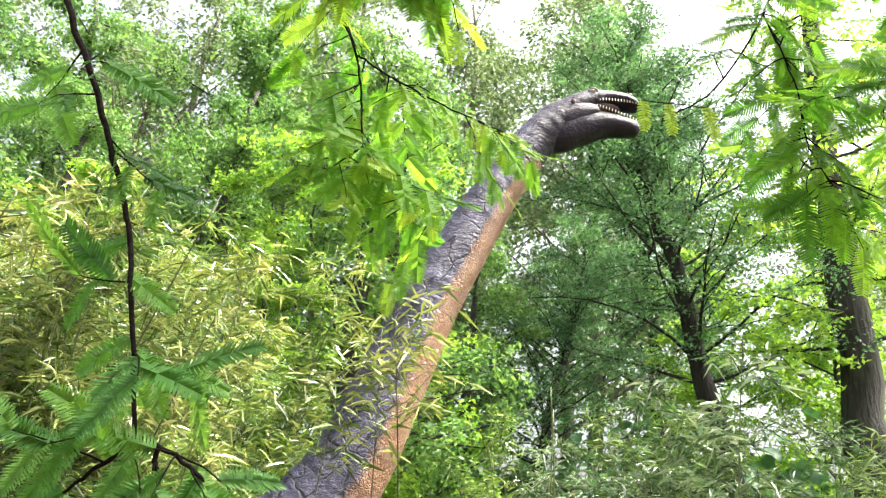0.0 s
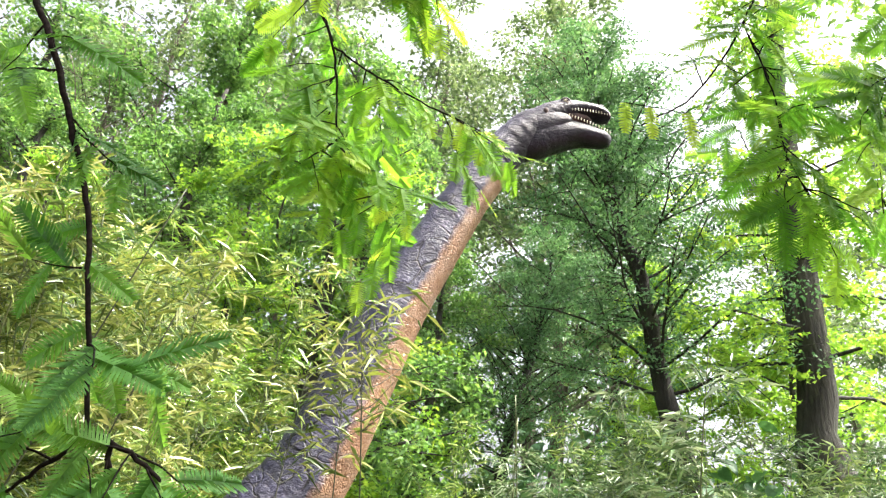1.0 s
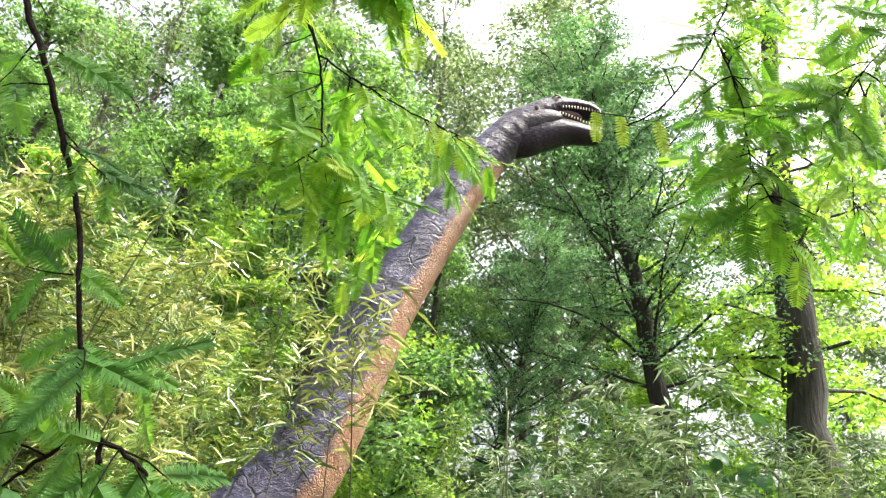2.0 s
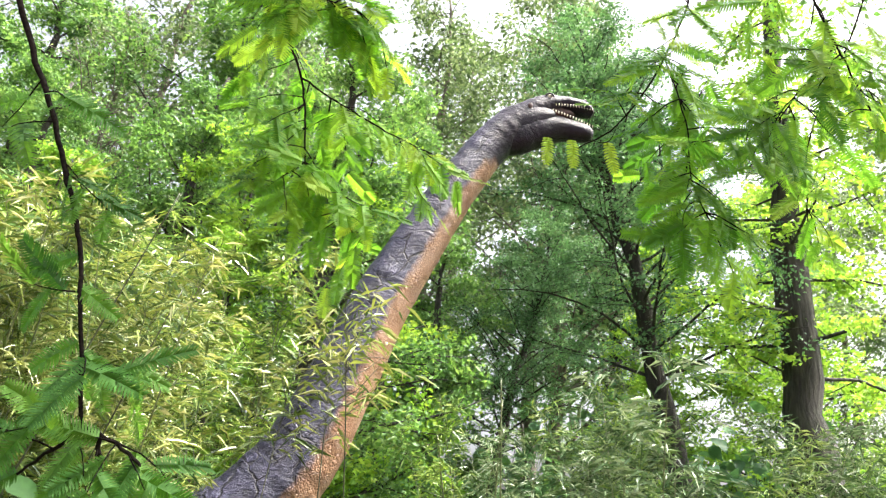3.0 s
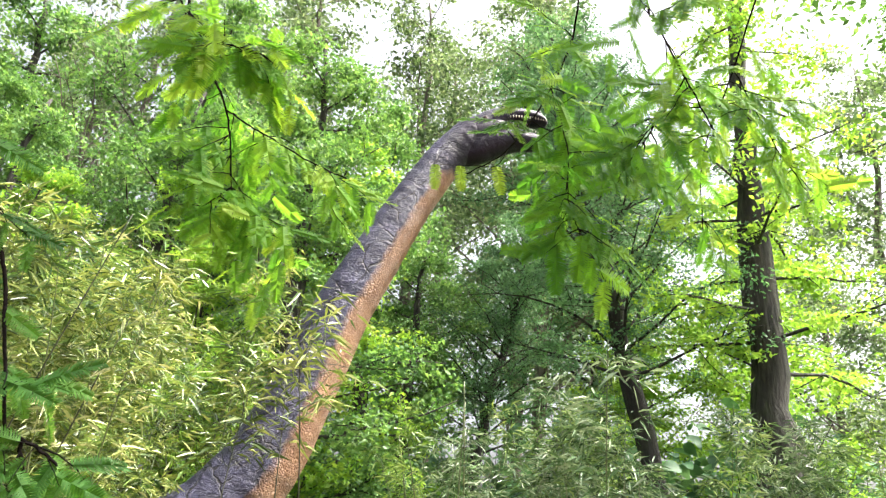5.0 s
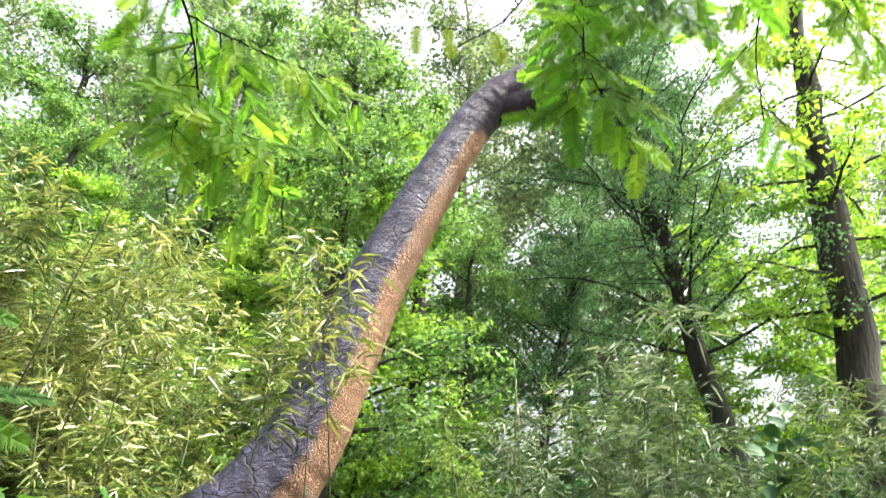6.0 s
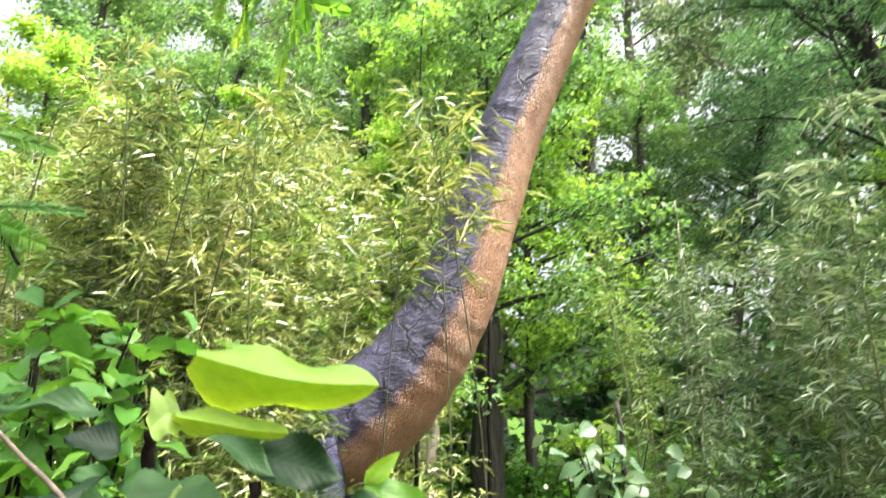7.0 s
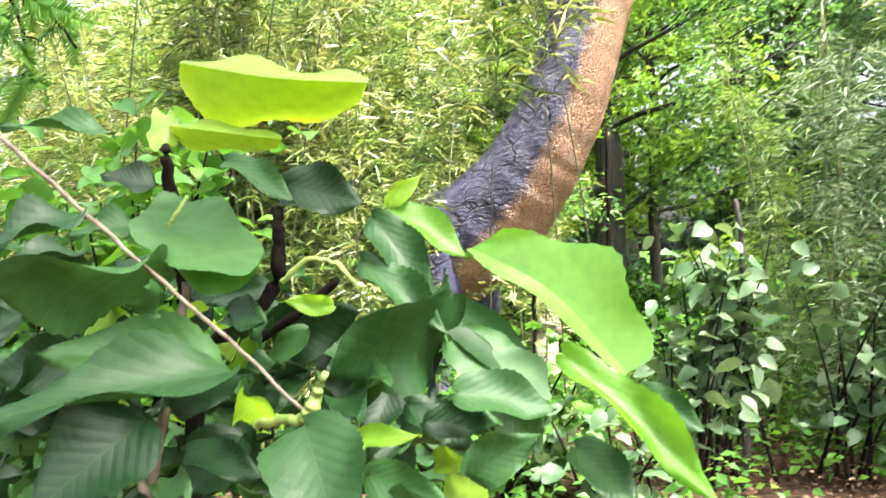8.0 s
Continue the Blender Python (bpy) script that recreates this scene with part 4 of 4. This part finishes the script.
def folded_leaf(base, mid, tip, one, two, material, ripple=0.13):
    """A leaf bent over its midrib: base, middle and tip of the rib, and how far and where to each half reaches at its widest."""
    n, m = 29, 6
    rib = smooth_line([base, mid, tip], n)
    u = np.linspace(0, 1, n)
    half = np.sin(np.pi * (0.06 + 0.90 * u) ** 0.9) ** 0.5 * (1 + 0.04 * (np.arange(n) % 2))
    s = Soup()
    for k, reach in enumerate((one, two)):
        w = np.linspace(0, 1, m)
        r = np.array(reach)
        size = np.linalg.norm(r)
        lift = unit(np.cross(r, np.array(tip) - np.array(base))) * size
        rim = half * (1 + ripple * np.sin(u * 13 + 2.1 * k + 9 * size / 0.1))
        p = rib[:, None] + r * (rim[:, None] * w)[..., None] + lift * (0.10 * np.sin(u[:, None] * (8 + 3 * k) + k) * w**2 - 0.12 * (1 - 2 * k) * w**2)[..., None]
        i, j = np.meshgrid(np.arange(n - 1), np.arange(m - 1), indexing="ij")
        a, b, c, d = i * m + j, (i + 1) * m + j, (i + 1) * m + j + 1, i * m + j + 1
        s.put(p, np.concatenate([np.stack([a, b, c], -1).reshape(-1, 3), np.stack([a, c, d], -1).reshape(-1, 3)]))
    return part("leaf", s.mesh("leaf", material, True), shrub)


# Lit copies of the shrub leaf: glow of sun from behind painted into colour and tint.
BACKLIT = leaf_material("leaf_broad_backlit", [(0.1, (0.24, 0.42, 0.06)), (0.5, (0.29, 0.47, 0.08)), (0.9, (0.34, 0.52, 0.10))], 0.5, 0.34, by_object=True, through_tint=(1.75, 1.45, 0.25), gloss=0.9)
GREEN_BACKLIT = leaf_material("leaf_broad_green_backlit", [(0.1, (0.11, 0.30, 0.04)), (0.5, (0.15, 0.36, 0.05)), (0.9, (0.2, 0.42, 0.07))], 0.5, 0.34, by_object=True, through_tint=(1.5, 1.45, 0.3), gloss=0.9)
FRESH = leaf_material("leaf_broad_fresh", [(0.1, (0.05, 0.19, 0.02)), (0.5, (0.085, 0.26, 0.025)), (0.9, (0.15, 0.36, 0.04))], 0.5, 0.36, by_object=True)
folded_leaf((0.407, 1.048, 1.341), (0.519, 1.079, 1.313), (0.600, 1.149, 1.309), (-0.082, 0.057, -0.049), (-0.036, 0.048, 0.040), BACKLIT, 0.06)
folded_leaf((0.386, 1.048, 1.271), (0.453, 1.076, 1.258), (0.499, 1.114, 1.251), (-0.043, 0.033, -0.020), (-0.019, 0.023, 0.020), BACKLIT, 0.06)
folded_leaf((0.371, 1.075, 1.275), (0.363, 1.058, 1.273), (0.355, 1.042, 1.255), (0.014, -0.003, -0.025), (-0.037, 0.025, 0.023), BACKLIT)
folded_leaf((0.632, 1.331, 1.117), (0.73, 1.365, 1.058), (0.826, 1.375, 0.954), (0.066, 0.038, 0.04), (-0.008, -0.039, -0.009), GREEN_BACKLIT)
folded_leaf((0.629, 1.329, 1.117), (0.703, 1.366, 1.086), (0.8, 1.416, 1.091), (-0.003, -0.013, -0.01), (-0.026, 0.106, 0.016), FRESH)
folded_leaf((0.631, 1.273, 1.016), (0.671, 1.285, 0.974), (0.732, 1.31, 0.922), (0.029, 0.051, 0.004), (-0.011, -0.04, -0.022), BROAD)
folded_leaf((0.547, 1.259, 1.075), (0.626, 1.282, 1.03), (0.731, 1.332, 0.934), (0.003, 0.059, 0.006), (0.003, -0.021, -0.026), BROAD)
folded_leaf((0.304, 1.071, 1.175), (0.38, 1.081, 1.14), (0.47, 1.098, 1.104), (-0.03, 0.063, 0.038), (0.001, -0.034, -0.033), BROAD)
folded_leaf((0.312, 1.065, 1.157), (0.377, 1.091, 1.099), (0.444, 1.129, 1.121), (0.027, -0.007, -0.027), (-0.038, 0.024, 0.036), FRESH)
stem(shrub, [(0.357, 1.067, 1.154), (0.364, 1.072, 1.17), (0.377, 1.079, 1.189)], 0.0032, 0.0022, STALK)
stem(shrub, [(0.502, 1.21, 1.1), (0.526, 1.224, 1.063), (0.541, 1.233, 1.033)], 0.0032, 0.0022, STALK)
# smaller leaves among the large ones, then the shrub's inside and skirts
for _ in range(105):
    u = rng.uniform(0, 1)
    p = np.array([0.06 + 0.62 * u, 1.02 + 0.22 * u, 0]) + rng.normal(size=3) * [0.09, 0.09, 0] + [0, 0, rng.uniform(0.72, 1.14 - 0.16 * u)]
    w = unit(rng.normal(size=3) * [1, 1, 0.5] + [0.1, -0.2, -0.1])
    long = rng.uniform(0.05, 0.11)
    p[1] = max(p[1], 0.98)
    blade(p, p + w * long, long * rng.uniform(0.5, 0.7), unit(rng.normal(size=3) * 0.6 + [0.2, -0.5, 0.8]), rng.uniform() < 0.25)
ahead, across = np.array([-0.5, 0.866, 0]), np.array([0.866, 0.5, 0])
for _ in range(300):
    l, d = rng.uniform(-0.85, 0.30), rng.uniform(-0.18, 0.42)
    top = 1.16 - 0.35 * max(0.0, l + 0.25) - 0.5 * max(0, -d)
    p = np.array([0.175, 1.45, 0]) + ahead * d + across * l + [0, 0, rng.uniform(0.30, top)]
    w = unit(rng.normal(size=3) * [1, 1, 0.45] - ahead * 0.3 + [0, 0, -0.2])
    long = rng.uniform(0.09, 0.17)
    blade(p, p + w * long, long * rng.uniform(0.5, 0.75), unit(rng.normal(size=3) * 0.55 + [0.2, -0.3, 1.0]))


# ---- middle-sized shrubs and the low growth ----
def lobed(soup, base, way, normal, size):
    """Leaves of five pointed lobes: pairs of triangles fanned from the stalk."""
    side = unit(np.cross(way, normal))
    for a, k in ((-1.15, 0.62), (-0.6, 0.85), (0.0, 1.0), (0.6, 0.85), (1.15, 0.62)):
        leaves(soup, base, way * math.cos(a) + side * math.sin(a), normal, size * k, size * 0.42, 0.06, 0.08, 0.55)


def ovate(soup, base, way, normal, size):
    """Egg-shaped leaves folded along the midrib, with rippled halves and a drooping tip."""
    n = len(base)
    side = unit(np.cross(way, normal))
    up = np.cross(side, way)
    size = np.asarray(size)[:, None, None, None]
    u = np.array([0.0, 0.14, 0.36, 0.60, 0.82, 1.0])
    half = np.array([0.0, 0.21, 0.32, 0.27, 0.14, 0.0])
    w = np.array([-1.0, 0.0, 1.0])
    y = half[:, None] * w * rng.uniform(0.8, 1.15, n)[:, None, None]
    z = 0.35 * abs(y) + 0.05 * np.sin(9 * u[:, None] + 3 * w + rng.uniform(0, 6, n)[:, None, None]) * abs(w) - 0.22 * u[:, None] ** 2
    p = base[:, None, None] + size * (way[:, None, None] * u[:, None, None] + side[:, None, None] * y[..., None] + up[:, None, None] * z[..., None])
    i, j = np.meshgrid(np.arange(5), np.arange(2), indexing="ij")
    a, b, c, d = i * 3 + j, (i + 1) * 3 + j, (i + 1) * 3 + j + 1, i * 3 + j + 1
    f = np.concatenate([np.stack([a, b, c], -1).reshape(-1, 3), np.stack([a, c, d], -1).reshape(-1, 3)])
    soup.put(p, (f[None] + 18 * np.arange(n)[:, None, None]).reshape(-1, 3))


def bush(name, label, middle, radii, count, size, leaf_mat, stems, bark=TWIG, shape=lobed):
    m, r = np.array(middle, float), np.array(radii, float)
    ob = thing(name, label, "shrub", at=(m[0], m[1], 0))
    foot = np.array([m[0], m[1], 0])
    ends = []
    for _ in range(stems):
        d = unit(rng.normal(size=3))
        end = m + d * r * rng.uniform(0.5, 1.0)
        start = foot + rng.normal(size=3) * [0.08, 0.08, 0]
        start[2] = -0.06
        line = smooth_line([start, (start * 0.6 + end * 0.4) + [0, 0, 0.15 * m[2]], end], 10)
        s = Soup()
        tube(s, line - foot, np.linspace(0.011, 0.003, 10), 6)
        part("stem", s.mesh("stem", bark, True), ob)
        ends.append(line[3:])
    pts = np.concatenate(ends)
    base = pts[rng.integers(0, len(pts), count)] + rng.normal(size=(count, 3)) * r * 0.22
    base[:, 2] = np.maximum(base[:, 2], 0.03)
    s = Soup()
    shape(s, base - foot, unit(rng.normal(size=(count, 3)) * [1, 1, 0.4] + [0, 0, -0.15]), scattered(count, 1.6), size * rng.uniform(0.6, 1.2, count))
    part("foliage", s.mesh("foliage", leaf_mat, shape is ovate), ob)
    return ob


MAPLE = leaf_material("leaf_maple", [(0.1, (0.05, 0.16, 0.03)), (0.5, (0.10, 0.27, 0.04)), (0.9, (0.20, 0.40, 0.06))], 0.45, 0.42)
bush("leafy_shrub", "fresh green shrub with soft oval leaves", (-0.70, 1.80, 1.25), (0.36, 0.26, 0.42), 950, 0.105, MAPLE, 22, shape=ovate)
bush("leafy_shrub", "fresh green shrub with soft oval leaves", (-1.25, 1.75, 1.10), (0.42, 0.35, 0.55), 900, 0.105, MAPLE, 20, shape=ovate)
bush("sage_shrub", "grey-green shrub with pale blunt leaves", (0.45, 4.05, 0.78), (0.42, 0.30, 0.36), 156, 0.125, SAGE, 9, shape=ovate)
bush("sage_shrub", "grey-green shrub with pale blunt leaves", (1.10, 4.40, 0.72), (0.45, 0.30, 0.40), 156, 0.125, SAGE, 9, shape=ovate)
bush("sage_shrub", "grey-green shrub with pale blunt leaves", (0.25, 3.30, 0.42), (0.35, 0.30, 0.22), 117, 0.110, SAGE, 6, shape=ovate)
bush("sage_shrub", "grey-green shrub with pale blunt leaves", (1.75, 3.9, 0.62), (0.45, 0.40, 0.35), 156, 0.120, SAGE, 7, shape=ovate)
bush("sage_shrub", "grey-green shrub with pale blunt leaves", (0.55, 4.22, 1.08), (0.36, 0.25, 0.16), 169, 0.135, SAGE, 5, shape=ovate)
bush("low_shrub", "low fresh green undergrowth", (-0.35, 2.85, 0.38), (0.40, 0.35, 0.22), 260, 0.06, MAPLE, 8)
bush("low_shrub", "low fresh green undergrowth", (-0.60, 4.15, 0.40), (0.45, 0.30, 0.25), 320, 0.05, MAPLE, 8)
bush("low_shrub", "low fresh green undergrowth", (0.55, 5.4, 0.42), (0.6, 0.4, 0.30), 380, 0.05, MAPLE, 9)
bush("low_shrub", "low fresh green undergrowth", (-1.75, 6.2, 0.40), (0.7, 0.4, 0.28), 380, 0.05, MAPLE, 9)
hedge = bush("low_shrub", "loose knee-high green shrub at the lawn's edge", (-1.9, 7.1, 0.55), (0.75, 0.45, 0.42), 700, 0.075, MAPLE, 12)
for x, y, turn, size in ((-3.4, 7.3, 60, 1.2), (1.1, 7.4, 220, 1.25), (2.4, 7.2, 300, 1.1), (3.7, 7.5, 20, 1.3), (0.3, 8.6, 90, 1.3), (-0.6, 8.3, 45, 1.0), (-2.6, 8.4, 250, 1.1), (0.0, 6.3, 170, 0.75), (-1.4, 9.0, 200, 1.2), (1.9, 9.4, 10, 1.4)):
    copy_thing(hedge, pose(x, y, 0, 0, 0, turn) @ Matrix.Scale(size, 4))
thick = bush("understory_shrub", "shoulder-high dark green shrub under the trees", (2.6, 9.0, 1.15), (1.2, 0.6, 0.95), 620, 0.18, DEEP, 12, shape=ovate)
for x, y, turn, size in ((4.3, 9.3, 80, 1.1), (6.2, 10.2, 300, 1.2), (7.9, 10.4, 110, 1.3), (5.3, 8.4, 250, 0.9), (4.9, 6.7, 10, 0.85), (6.3, 7.4, 160, 1.0), (3.6, 11.5, 140, 1.3), (7.2, 12.2, 60, 1.8), (9.6, 13.0, 200, 1.9), (4.6, 10.9, 310, 1.75), (6.1, 11.3, 20, 1.8), (3.1, 10.8, 95, 1.4), (1.3, 11.6, 200, 1.5), (-0.5, 11.4, 30, 1.4), (2.2, 13.6, 270, 1.9), (-3.5, 15.0, 150, 2.4), (0.4, 16.0, 45, 2.6), (5.2, 17.0, 230, 2.8)):
    copy_thing(thick, pose(x, y, 0, 0, 0, turn) @ Matrix.Scale(size, 4))
bush("low_shrub", "fresh green undergrowth beside the statue", (-0.15, 3.35, 0.55), (0.50, 0.35, 0.36), 420, 0.075, MAPLE, 10)
pole = thing("tree_stump", "short pale weathered tree stump behind the statue", "stump")
stem(pole, [(-1.36, 6.6, -0.1), (-1.35, 6.62, 0.4), (-1.34, 6.63, 1.0), (-1.33, 6.63, 1.62)], 0.17, 0.085, BARK_PALE, "trunk")
for x, y, h in ((1.11, 5.74, 2.9), (1.00, 5.66, 2.7), (0.72, 5.2, 2.3), (-1.95, 3.55, 2.5), (-2.5, 3.8, 2.7)):
    cane = thing("bamboo_cane", "bare upright dark green bamboo cane", "bamboo", "bare canes")
    lean = rng.normal() * 0.06
    stem(cane, [(x, y, -0.06), (x + lean * 0.3, y, h * 0.35), (x + lean, y, h * 0.7), (x + lean * 2, y, h)], 0.012, 0.005, CULM, "culm")
for foot, top in (((-2.05, 3.27, -0.05), (-1.07, 2.92, 3.04)), ((-1.75, 3.3, -0.05), (-1.0, 3.1, 2.6)), ((-2.69, 2.94, -0.05), (-1.9, 2.75, 2.9))):
    cane = thing("bamboo_cane", "bare slanting dark bamboo cane among yellow bamboo", "bamboo", "bare canes")
    a, b = np.array(foot), np.array(top)
    stem(cane, [a, a * 0.65 + b * 0.35 + [0, 0, 0.03], a * 0.3 + b * 0.7 + [0, 0, 0.03], b], 0.006, 0.003, DARK_CULM, "culm")
sapling = thing("sapling", "thin dark upright sapling stem among shrubs", "sapling")
stem(sapling, [(0.62, 4.30, -0.06), (0.63, 4.31, 0.5), (0.64, 4.31, 1.0), (0.61, 4.33, 1.35)], 0.022, 0.013, BARK)
for x, y, h, r in ((-1.05, 5.6, 1.35, 0.018), (-0.72, 6.6, 2.2, 0.022)):
    post = thing("garden_stake", "thin black upright stake in the undergrowth", "stake", "stakes")
    stem(post, [(x, y, -0.06), (x, y, h * 0.5), (x + 0.01, y, h)], r, r * 0.95, TWIG, "shaft")


def undergrowth():
    s = Soup()
    n = 9500
    p = np.stack([rng.uniform(-2.6, 3.2, n), rng.uniform(2.4, 6.8, n), rng.uniform(0, 1, n) ** 2 * 0.30], 1)
    keep = np.sin(p[:, 0] * 2.1 + 1) + np.sin(p[:, 1] * 2.7 + p[:, 0]) > -0.35
    p = p[keep]
    n = len(p)
    size = rng.uniform(0.03, 0.08, n)
    leaves(s, p, unit(rng.normal(size=(n, 3)) * [1, 1, 0.4] + [0, 0, 0.3]), scattered(n, 1.4), size, size * 0.55, 0.15, 0.1)
    tagged(new("undergrowth", s.mesh("undergrowth", MAPLE)), "low mixed green plants covering the mulch", "undergrowth", kind="stuff")


undergrowth()
